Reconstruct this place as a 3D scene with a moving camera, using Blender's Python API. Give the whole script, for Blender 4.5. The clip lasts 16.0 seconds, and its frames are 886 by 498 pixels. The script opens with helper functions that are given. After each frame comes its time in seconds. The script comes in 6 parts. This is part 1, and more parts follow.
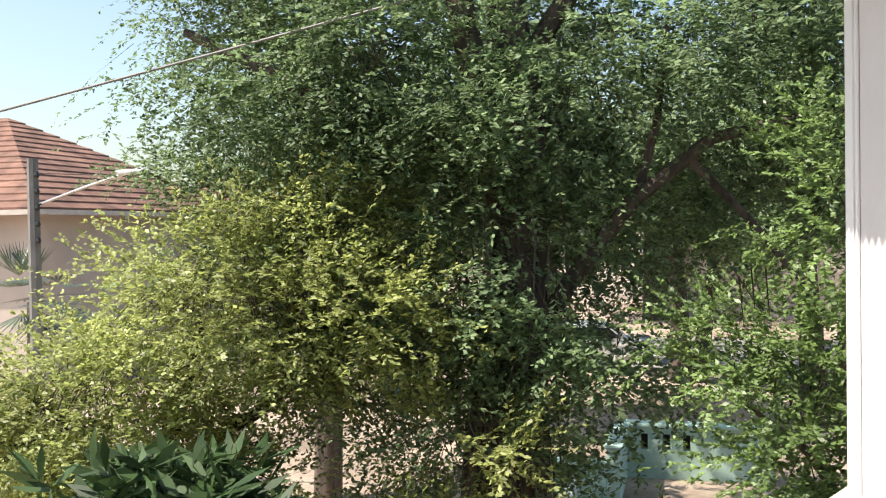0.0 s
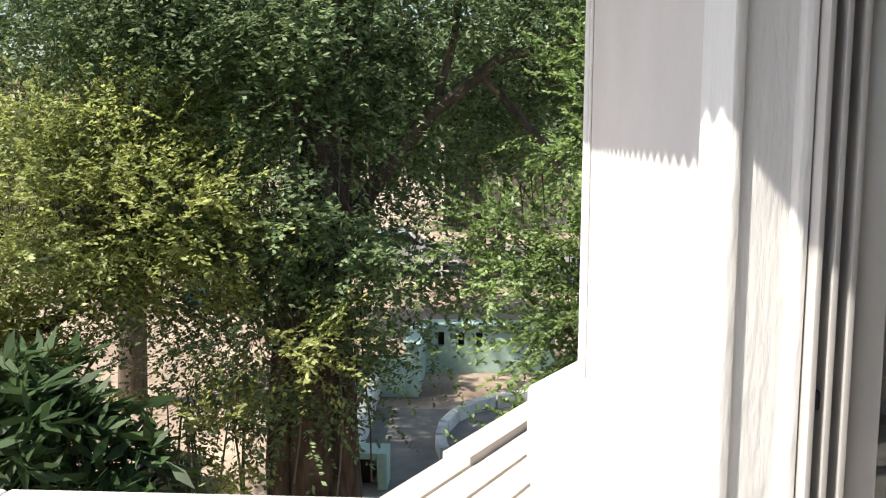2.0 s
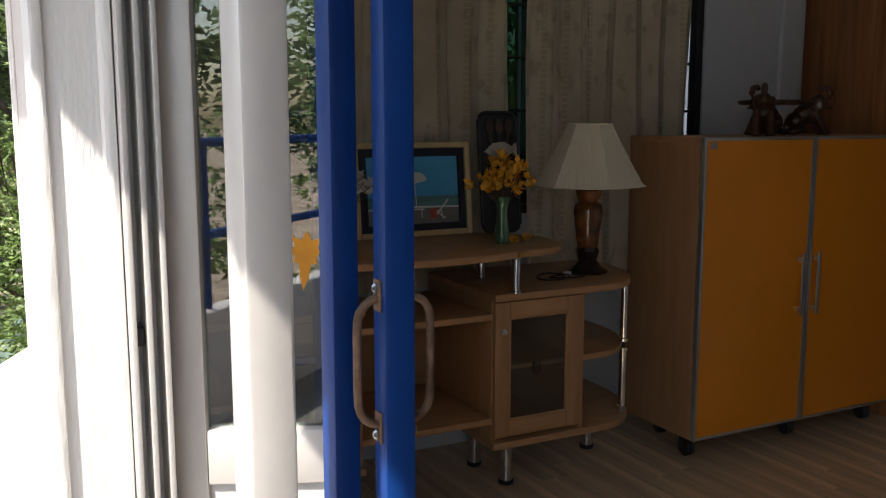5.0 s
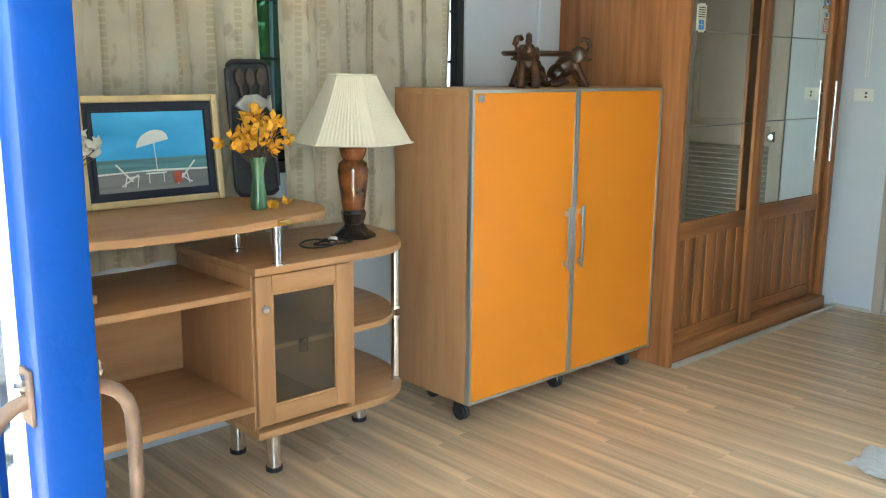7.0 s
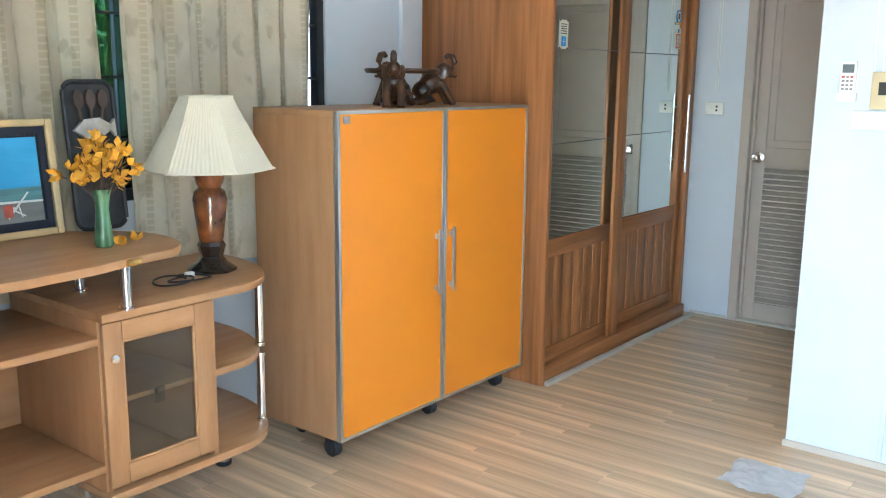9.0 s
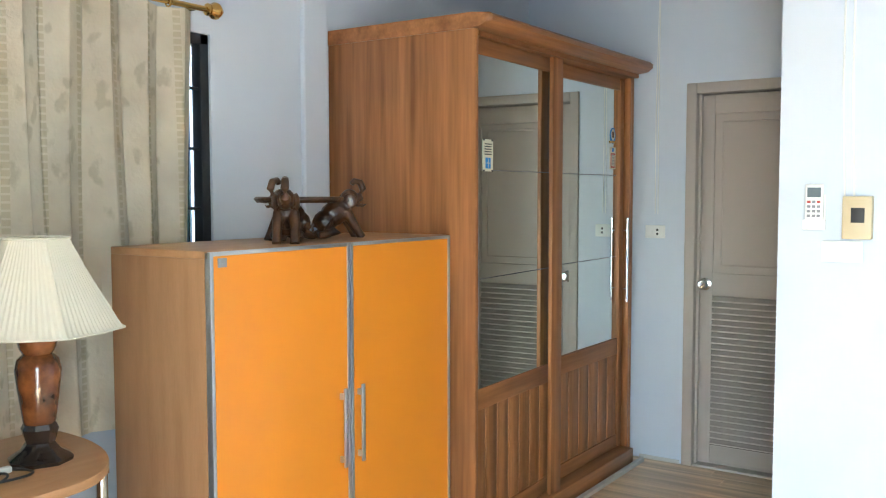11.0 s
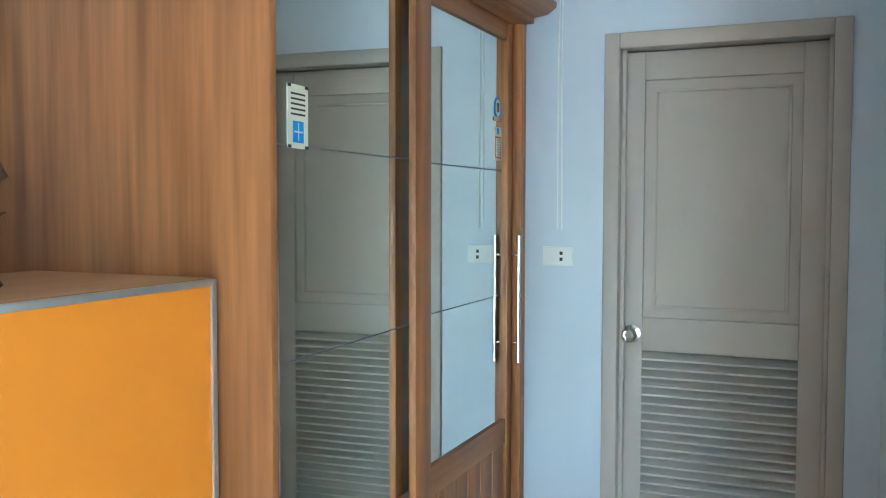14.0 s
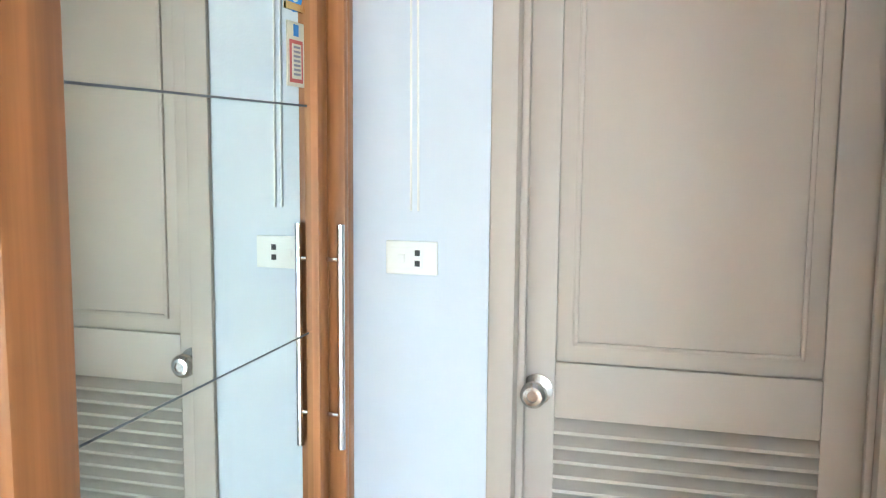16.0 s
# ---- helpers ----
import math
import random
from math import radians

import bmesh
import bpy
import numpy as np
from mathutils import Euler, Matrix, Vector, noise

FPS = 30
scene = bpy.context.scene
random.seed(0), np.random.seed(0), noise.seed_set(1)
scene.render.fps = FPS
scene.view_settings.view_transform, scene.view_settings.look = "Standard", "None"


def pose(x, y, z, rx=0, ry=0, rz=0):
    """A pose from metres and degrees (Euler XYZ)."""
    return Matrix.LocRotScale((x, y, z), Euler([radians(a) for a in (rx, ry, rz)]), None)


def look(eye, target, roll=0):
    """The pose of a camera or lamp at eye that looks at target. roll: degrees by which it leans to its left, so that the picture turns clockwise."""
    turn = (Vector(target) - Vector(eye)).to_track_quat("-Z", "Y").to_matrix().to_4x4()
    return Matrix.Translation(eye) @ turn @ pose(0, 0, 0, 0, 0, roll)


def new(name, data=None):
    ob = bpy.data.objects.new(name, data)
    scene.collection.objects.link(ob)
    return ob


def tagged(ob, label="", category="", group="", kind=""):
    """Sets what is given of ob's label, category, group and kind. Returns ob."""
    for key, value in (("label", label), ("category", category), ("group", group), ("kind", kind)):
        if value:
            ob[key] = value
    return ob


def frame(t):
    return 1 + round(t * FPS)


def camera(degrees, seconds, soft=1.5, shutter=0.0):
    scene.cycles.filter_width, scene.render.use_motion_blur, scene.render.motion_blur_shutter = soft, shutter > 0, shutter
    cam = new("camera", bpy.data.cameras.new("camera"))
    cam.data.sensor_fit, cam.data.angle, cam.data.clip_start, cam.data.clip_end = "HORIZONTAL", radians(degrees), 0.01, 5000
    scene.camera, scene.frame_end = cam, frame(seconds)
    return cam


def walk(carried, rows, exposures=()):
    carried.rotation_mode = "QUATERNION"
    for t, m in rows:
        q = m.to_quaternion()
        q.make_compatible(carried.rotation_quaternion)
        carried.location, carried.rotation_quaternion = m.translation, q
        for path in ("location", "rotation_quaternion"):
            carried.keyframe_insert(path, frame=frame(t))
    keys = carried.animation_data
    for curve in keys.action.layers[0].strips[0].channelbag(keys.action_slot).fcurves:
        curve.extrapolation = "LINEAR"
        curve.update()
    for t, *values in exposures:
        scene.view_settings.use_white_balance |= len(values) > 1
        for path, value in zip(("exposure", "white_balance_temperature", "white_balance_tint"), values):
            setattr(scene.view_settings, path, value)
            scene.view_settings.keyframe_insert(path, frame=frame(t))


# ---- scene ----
cam = camera(52.6, 16.0, soft=1.15)
PATH = [
    (0, (0.545, 1.008, 1.427), (0.018, 2.936, 1.382), -1.0),
    (0.5, (0.55, 1.01, 1.396), (0.138, 2.963, 1.281), -0.7),
    (1, (0.567, 0.879, 1.399), (0.25, 2.846, 1.221), -0.5),
    (1.5, (0.598, 0.674, 1.414), (0.376, 2.649, 1.192), -0.1),
    (2, (0.625, 0.501, 1.421), (0.526, 2.483, 1.172), 0.2),
    (2.5, (0.664, 0.461, 1.43), (0.718, 2.443, 1.164), 0.4),
    (3, (0.708, 0.433, 1.43), (0.926, 2.403, 1.159), 0.8),
    (3.5, (0.741, 0.421, 1.418), (1.129, 2.364, 1.145), 0.6),
    (4, (0.783, 0.402, 1.417), (1.346, 2.301, 1.137), 0.0),
    (4.5, (0.818, 0.395, 1.402), (1.553, 2.234, 1.121), -0.0),
    (5, (0.855, 0.399, 1.384), (1.751, 2.164, 1.097), 0.0),
    (5.2, (0.866, 0.398, 1.378), (1.817, 2.132, 1.084), 0.1),
    (7.3, (1.034, 0.684, 1.388), (2.378, 2.075, 0.997), 0.5),
    (7.5, (1.045, 0.696, 1.386), (2.417, 2.065, 0.997), 0.5),
    (8, (1.048, 0.728, 1.401), (2.511, 2.035, 1.012), 0.6),
    (8.5, (1.091, 0.768, 1.422), (2.594, 2.029, 1.035), 0.6),
    (9, (1.102, 0.793, 1.439), (2.639, 2.015, 1.058), 0.6),
    (9.5, (1.098, 0.811, 1.466), (2.658, 2.011, 1.112), 0.6),
    (10, (1.205, 0.891, 1.492), (2.796, 2.073, 1.226), 0.6),
    (10.2, (1.269, 0.898, 1.493), (2.866, 2.082, 1.28), 0.3),
    (12.3, (2.245, 1.493, 1.446), (3.958, 2.523, 1.364), -0.1),
    (12.5, (2.318, 1.529, 1.445), (4.041, 2.541, 1.36), -0.0),
    (13, (2.573, 1.747, 1.462), (4.334, 2.69, 1.372), 0.1),
    (13.5, (2.798, 1.863, 1.44), (4.597, 2.734, 1.35), 0.1),
    (14, (3.146, 1.979, 1.45), (4.981, 2.77, 1.35), 0.1),
    (14.5, (3.45, 2.094, 1.435), (5.309, 2.824, 1.321), 0.1),
    (15, (3.797, 2.203, 1.473), (5.681, 2.854, 1.31), 0.2),
    (15.5, (4.166, 2.283, 1.523), (6.075, 2.84, 1.31), 0.4),
    (16, (4.536, 2.335, 1.502), (6.452, 2.858, 1.265), 0.5),
]
EXPOSURES = [
    (0.0, 1.02, 6500, 10), (3.0, 0.95, 6500, 10), (4.2, 1.0, 6500, 10), (5.2, 1.62, 6500, 12), (7.2, 4.68, 5850, -5), (9.5, 4.78, 5500, 1),
    (13.0, 4.85, 6100, -3), (13.6, 4.93, 6000, -5), (14.0, 5.0, 4900, -7), (14.6, 5.5, 4250, -16), (15.1, 5.88, 4450, -14), (15.6, 5.75, 5500, -3), (16.0, 5.85, 5600, 3)]
walk(cam, [(t, look(eye, target, roll)) for t, eye, target, roll in PATH], EXPOSURES)

# ---- light ----
SUN_DIR = Vector((-0.52, -0.24, 0.82)).normalized()
world = bpy.data.worlds.new("sky")
scene.world = world
world.use_nodes = True
wn = world.node_tree.nodes
sky = wn.new("ShaderNodeTexSky")
sky.sky_type, sky.sun_disc = "NISHITA", False
sky.sun_elevation = math.asin(SUN_DIR.z)
sky.sun_rotation = math.atan2(SUN_DIR.x, SUN_DIR.y)
sky.dust_density, sky.air_density = 2.0, 1.2
wn["Background"].inputs["Strength"].default_value = 0.115
world.node_tree.links.new(sky.outputs[0], wn["Background"].inputs["Color"])


def lamp(name, kind, energy, m, color=(1, 1, 1), size=(1, 1), angle=0.5):
    d = bpy.data.lights.new(name, kind)
    d.energy, d.color = energy, color
    if kind == "AREA":
        d.shape, d.size, d.size_y = "RECTANGLE", size[0], size[1]
    if kind == "SUN":
        d.angle = radians(angle)
    ob = new(name, d)
    ob.matrix_world = m
    return ob


lamp("sun", "SUN", 4.3, look(SUN_DIR * 30, (0, 0, 0)), (1.0, 0.93, 0.82))
lamp("door_daylight", "AREA", 2.1, look((1.21, 0.67, 1.10), (6.3, 1.35, 0.2)), (0.84, 0.93, 1.0), (0.62, 1.9))


# ---- materials ----
def material(name, base, rough=0.55, metal=0.0, var=0.10, scale=6.0, stretch=(1, 1, 1), bump=0.05, bscale=90.0,
             spec=0.5, tint=None, per_object=0.0, per_island=0.0, fine=0.0, coat=0.0, trans=0.0, sheen=0.0):
    """Base colour with a broad and a fine variation, and a fine relief."""
    m = bpy.data.materials.new(name)
    m.use_nodes = True
    nt = m.node_tree
    n, link = nt.nodes, nt.links.new
    p = n["Principled BSDF"]
    p.inputs["Roughness"].default_value, p.inputs["Metallic"].default_value = rough, metal
    p.inputs["Specular IOR Level"].default_value = spec
    p.inputs["Coat Weight"].default_value = coat
    p.inputs["Sheen Weight"].default_value = sheen
    tc = n.new("ShaderNodeTexCoord")
    mp = n.new("ShaderNodeMapping")
    mp.inputs["Scale"].default_value = stretch
    link(tc.outputs["Object"], mp.inputs["Vector"])
    broad = n.new("ShaderNodeTexNoise")
    broad.inputs["Scale"].default_value, broad.inputs["Detail"].default_value = scale, 4
    link(mp.outputs[0], broad.inputs["Vector"])
    ramp = n.new("ShaderNodeValToRGB")
    lo = [c * (1 - var) for c in base]
    hi = [min(1, c * (1 + var)) for c in (tint or base)]
    ramp.color_ramp.elements[0].position, ramp.color_ramp.elements[1].position = 0.3, 0.7
    ramp.color_ramp.elements[0].color, ramp.color_ramp.elements[1].color = (*lo, 1), (*hi, 1)
    link(broad.outputs["Fac"], ramp.inputs["Fac"])
    col = ramp.outputs["Color"]
    grain = n.new("ShaderNodeTexNoise")
    grain.inputs["Scale"].default_value, grain.inputs["Detail"].default_value = bscale, 3
    link(mp.outputs[0], grain.inputs["Vector"])

    def value_shift(col, source, amount):
        hs = n.new("ShaderNodeHueSaturation")
        mr = n.new("ShaderNodeMapRange")
        mr.inputs["To Min"].default_value, mr.inputs["To Max"].default_value = 1 - amount, 1 + amount
        link(source, mr.inputs["Value"])
        link(mr.outputs[0], hs.inputs["Value"])
        link(col, hs.inputs["Color"])
        return hs.outputs["Color"]

    if fine:
        col = value_shift(col, grain.outputs["Fac"], fine)
    if per_object:
        col = value_shift(col, n.new("ShaderNodeObjectInfo").outputs["Random"], per_object)
    if per_island:
        col = value_shift(col, n.new("ShaderNodeNewGeometry").outputs["Random Per Island"], per_island)
    link(col, p.inputs["Base Color"])
    if bump:
        b = n.new("ShaderNodeBump")
        b.inputs["Strength"].default_value, b.inputs["Distance"].default_value = bump, 0.01
        link(grain.outputs["Fac"], b.inputs["Height"])
        link(b.outputs[0], p.inputs["Normal"])
    if trans:
        t = n.new("ShaderNodeBsdfTranslucent")
        link(col, t.inputs["Color"])
        mix = n.new("ShaderNodeMixShader")
        mix.inputs["Fac"].default_value = trans
        link(p.outputs[0], mix.inputs[1])
        link(t.outputs[0], mix.inputs[2])
        link(mix.outputs[0], n["Material Output"].inputs["Surface"])
    return m


def glass_material(name, tint=(1, 1, 1), rough=0.0, clear=0.9, ior=1.5):
    m = bpy.data.materials.new(name)
    m.use_nodes = True
    n, link = m.node_tree.nodes, m.node_tree.links.new
    n.remove(n["Principled BSDF"])
    t, g, mix, fr = (n.new("ShaderNodeBsdfTransparent"), n.new("ShaderNodeBsdfGlossy"), n.new("ShaderNodeMixShader"), n.new("ShaderNodeFresnel"))
    t.inputs["Color"].default_value = (*[c * clear for c in tint], 1)
    g.inputs["Roughness"].default_value = rough
    fr.inputs["IOR"].default_value = ior
    link(fr.outputs[0], mix.inputs[0]), link(t.outputs[0], mix.inputs[1]), link(g.outputs[0], mix.inputs[2])
    link(mix.outputs[0], n["Material Output"].inputs["Surface"])
    return m


WHITE_WALL = material("white painted wall", (0.66, 0.71, 0.785), 0.75, var=0.03, scale=2.0, bump=0.06, bscale=140)
OUT_WALL = material("white painted exterior wall", (0.61, 0.585, 0.575), 0.8, var=0.05, scale=2.5, bump=0.12, bscale=45, fine=0.03)
OLD_WOOD_WHITE = material("old white paint on wood", (0.74, 0.73, 0.715), 0.65, var=0.04, scale=3, stretch=(4, 4, 0.8), bump=0.35, bscale=22, fine=0.04)
CREAM_BOARD = material("cream painted boards", (0.55, 0.49, 0.43), 0.8, var=0.12, scale=4, bump=0.3, bscale=30, fine=0.1)
CEILING = material("white ceiling", (0.82, 0.83, 0.85), 0.85, var=0.03, scale=1.0)
BEECH = material("beech laminate", (0.43, 0.222, 0.095), 0.38, var=0.10, scale=3.0, stretch=(1.2, 8, 8), bump=0.03, bscale=40, fine=0.10, tint=(0.43, 0.245, 0.12))
BEECH_Z = material("beech laminate upright", (0.41, 0.212, 0.092), 0.40, var=0.10, scale=3.0, stretch=(8, 8, 0.9), bump=0.03, bscale=40, fine=0.10, tint=(0.40, 0.225, 0.11))
WARD = material("walnut brown laminate", (0.31, 0.122, 0.039), 0.40, var=0.26, scale=2.6, stretch=(7, 7, 0.35), bump=0.03, bscale=11, fine=0.30, tint=(0.37, 0.158, 0.054))
WARD_X = material("walnut brown laminate lengthwise", (0.31, 0.122, 0.039), 0.40, var=0.24, scale=2.6, stretch=(0.35, 7, 7), bump=0.03, bscale=11, fine=0.30, tint=(0.37, 0.158, 0.054))
# Near-black brown: shade inside the wardrobe and culvert is put into the colour.
DEEP_SHADE = material("dark shade inside wardrobe and culvert", (0.016, 0.010, 0.007), 0.7, var=0.2, scale=5)
ORANGE = material("orange lacquered board", (0.78, 0.265, 0.018), 0.32, var=0.02, scale=2, bump=0.015, bscale=200)
ALU = material("brushed aluminium", (0.55, 0.56, 0.58), 0.35, metal=0.85, var=0.05, scale=10, stretch=(1, 1, 0.2), bump=0.03)
ALU_WHITE = material("white coated aluminium", (0.58, 0.56, 0.54), 0.4, metal=0.2, var=0.05, scale=6, bump=0.03, fine=0.03)
CHROME = material("polished chrome", (0.78, 0.78, 0.80), 0.12, metal=1.0, var=0.03, scale=10, bump=0)
STEEL = material("satin steel", (0.60, 0.58, 0.55), 0.25, metal=1.0, var=0.06, scale=20, bump=0.02)
BLACK = material("black plastic", (0.018, 0.018, 0.02), 0.45, var=0.2, scale=10)
BLACK_STEEL = material("black painted steel", (0.02, 0.022, 0.026), 0.5, var=0.2, scale=10)
BLUE = material("glossy blue enamel", (0.004, 0.040, 0.20), 0.42, var=0.14, scale=8, bump=0.08, bscale=70, fine=0.06)
BLUE.node_tree.nodes["Principled BSDF"].inputs["Specular IOR Level"].default_value = 0.25
RUST = material("rusty painted iron", (0.13, 0.07, 0.04), 0.6, metal=0.4, var=0.45, scale=30, bump=0.25, bscale=120, tint=(0.20, 0.125, 0.085))
DOOR_GREY = material("grey beige painted door", (0.49, 0.43, 0.375), 0.5, var=0.03, scale=3, bump=0.03, bscale=80)
WHITE_PLASTIC = material("white plastic", (0.86, 0.86, 0.83), 0.35, var=0.02, scale=10, bump=0)
CREAM_PLASTIC = material("aged cream plastic", (0.62, 0.52, 0.33), 0.45, var=0.06, scale=10)
MIRROR = material("mirror", (0.80, 0.86, 0.83), 0.015, metal=1.0, var=0.01, scale=1.0, bump=0)
GLASS = glass_material("window glass", (0.93, 0.97, 0.95))
DOOR_GLASS = glass_material("reflective door glass", (0.80, 0.88, 0.86), 0.0, 0.8, 2.3)
WINDOW_GLASS = glass_material("dark green tinted window glass", (0.12, 0.19, 0.155), 0.0, 0.9)
CAB_GLASS = glass_material("smoked cabinet glass", (0.86, 0.87, 0.86), 0.03, 0.94)
GREEN_GLASS = material("green striped glass", (0.05, 0.16, 0.075), 0.08, var=0.75, scale=9, stretch=(4, 4, 0.3), tint=(0.13, 0.26, 0.14), bump=0, coat=0.5)
PAPER = material("crumpled white cloth", (0.85, 0.85, 0.86), 0.85, var=0.08, scale=14, bump=0.4, bscale=60)
SHADE = material("pleated cream lampshade", (0.88, 0.82, 0.67), 0.8, var=0.05, scale=4, bump=0.1, bscale=120, trans=0.25)
LAMP_WOOD = material("lacquered burl wood", (0.030, 0.010, 0.006), 0.15, var=0.55, scale=16, tint=(0.19, 0.062, 0.018), coat=0.8)
LAMP_BLACK = material("black lacquer", (0.02, 0.014, 0.012), 0.18, var=0.3, scale=10, coat=0.5)
ELEPHANT = material("dark carved wood", (0.009, 0.005, 0.003), 0.30, var=0.6, scale=16, tint=(0.070, 0.027, 0.009), bump=0.2, bscale=60, coat=0.2)
GOLD = material("pale gold frame", (0.66, 0.50, 0.26), 0.35, metal=0.25, var=0.12, scale=12, bump=0.1)
BRASS = material("brass", (0.70, 0.45, 0.14), 0.22, metal=1.0, var=0.08, scale=12, bump=0)
NAVY = material("black blue mount", (0.012, 0.014, 0.03), 0.4, var=0.2, scale=6)
P_SKY = material("painted sky", (0.05, 0.36, 0.72), 0.3, var=0.12, scale=3, stretch=(1, 1, 4), tint=(0.10, 0.46, 0.78), bump=0.05)
P_SEA = material("painted sea", (0.08, 0.20, 0.22), 0.3, var=0.2, scale=6, stretch=(0.5, 1, 14), tint=(0.13, 0.28, 0.30), bump=0.05)
P_SAND = material("painted wet sand", (0.22, 0.22, 0.21), 0.3, var=0.2, scale=8, stretch=(0.4, 1, 8), bump=0.05)
P_WHITE = material("painted white", (0.78, 0.78, 0.74), 0.4, var=0.05, scale=20)
P_RED = material("painted red", (0.50, 0.09, 0.05), 0.4, var=0.2, scale=40)
YELLOW_FLOWER = material("yellow dried petals", (0.72, 0.34, 0.02), 0.6, var=0.25, scale=20, per_island=0.25, trans=0.2, tint=(0.80, 0.42, 0.04))
WHITE_FLOWER = material("white dried petals", (0.62, 0.60, 0.55), 0.6, var=0.15, scale=20, per_island=0.2, trans=0.2)
TRAY = material("black wooden tray", (0.03, 0.03, 0.032), 0.4, var=0.3, scale=12, bump=0.1)
SPOON = material("dark brown carved wood", (0.09, 0.06, 0.045), 0.45, var=0.4, scale=20, bump=0.1)
FISH = material("grey carved fish", (0.55, 0.53, 0.50), 0.5, var=0.35, scale=14, bump=0.1)
LEAF_STICKER = material("amber leaf sticker", (0.78, 0.36, 0.03), 0.6, var=0.15, scale=20, trans=0.35)
INK = material("dark ink", (0.03, 0.03, 0.03), 0.6, var=0.1, scale=10)
STICK_CREAM = material("cream sticker", (0.78, 0.74, 0.58), 0.6, var=0.04, scale=10)
STICK_BLUE = material("blue sticker", (0.04, 0.28, 0.70), 0.5, var=0.1, scale=20)
STICK_RED = material("red sticker", (0.55, 0.10, 0.08), 0.5, var=0.1, scale=20)
STICK_GREY = material("grey sticker", (0.30, 0.30, 0.32), 0.5, var=0.1, scale=20)
LCD = material("remote display", (0.16, 0.19, 0.20), 0.2, var=0.05, scale=10)
SKIRT = material("beige skirting", (0.55, 0.50, 0.44), 0.6, var=0.08, scale=6)
CARPET_SILVER = material("silver edging strip", (0.62, 0.60, 0.56), 0.45, metal=0.3, var=0.08, scale=8)
LAMINATE = material("striped oak laminate", (0.60, 0.415, 0.245), 0.34, var=0.26, scale=1.6, stretch=(14, 0.35, 1), bump=0.02, bscale=4.5, fine=0.38, per_object=0.10, tint=(0.75, 0.57, 0.375))
CONCRETE = material("grey concrete", (0.20, 0.19, 0.175), 0.9, var=0.2, scale=3, bump=0.3, bscale=30, fine=0.1)
EARTH = material("sandy ground with leaf litter", (0.24, 0.175, 0.125), 0.95, var=0.35, scale=0.5, bump=0.6, bscale=8, fine=0.3, tint=(0.37, 0.29, 0.22))
MINT = material("weathered mint green render", (0.38, 0.52, 0.44), 0.85, var=0.22, scale=2.0, bump=0.25, bscale=20, fine=0.12)
STONE_WHITE = material("whitewashed stone", (0.62, 0.62, 0.58), 0.85, var=0.3, scale=2.5, bump=0.4, bscale=14, fine=0.15)
BARK = material("brown bark", (0.036, 0.028, 0.022), 0.9, var=0.4, scale=4, stretch=(3, 3, 0.7), bump=0.9, bscale=14, fine=0.25, tint=(0.095, 0.070, 0.053))
TILE_ROOF = material("weathered clay roof tiles", (0.165, 0.078, 0.05), 0.85, var=0.35, scale=1.2, bump=0.2, bscale=10, fine=0.2, per_object=0.15, tint=(0.21, 0.11, 0.075))
RENDER_PINK = material("pale render", (0.52, 0.44, 0.38), 0.85, var=0.1, scale=1.0)
BLUE_SHEET = material("weathered bluish metal sheet", (0.13, 0.16, 0.20), 0.6, metal=0.1, var=0.2, scale=2, bump=0.05)
ROOF_SHEET = material("grey corrugated sheet", (0.40, 0.40, 0.41), 0.6, var=0.2, scale=2)
CAR_WHITE = material("white car paint", (0.75, 0.76, 0.78), 0.2, var=0.02, scale=4, coat=0.8)
CAR_GLASS = material("dark car glass", (0.02, 0.025, 0.03), 0.06, var=0.1, scale=4)
BARREL_BLUE = material("blue plastic barrel", (0.03, 0.22, 0.50), 0.4, var=0.1, scale=5)
CABLE = material("grey cable", (0.16, 0.15, 0.14), 0.6, var=0.1, scale=8)
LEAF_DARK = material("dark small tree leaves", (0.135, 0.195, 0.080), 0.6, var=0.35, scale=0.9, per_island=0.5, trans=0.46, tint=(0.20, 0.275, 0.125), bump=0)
# Paler and yellower than LEAF_DARK: the sunlight on these leaves is in the colour.
LEAF_SUNLIT = material("sunlit yellow green leaves", (0.30, 0.345, 0.105), 0.45, var=0.30, scale=0.9, per_island=0.45, trans=0.5, tint=(0.38, 0.41, 0.14), bump=0)
LEAF_FERN = material("feathery green leaves", (0.095, 0.155, 0.042), 0.45, var=0.30, scale=1.2, per_island=0.35, trans=0.32, tint=(0.155, 0.225, 0.062), bump=0)
LEAF_MANGO = material("dark glossy long leaves", (0.030, 0.062, 0.022), 0.5, spec=0.2, var=0.35, scale=2.0, per_island=0.35, trans=0.15, tint=(0.05, 0.085, 0.03), bump=0)
LEAF_PALM = material("palm fronds", (0.060, 0.095, 0.045), 0.45, var=0.25, scale=2.0, per_island=0.3, trans=0.15, bump=0)


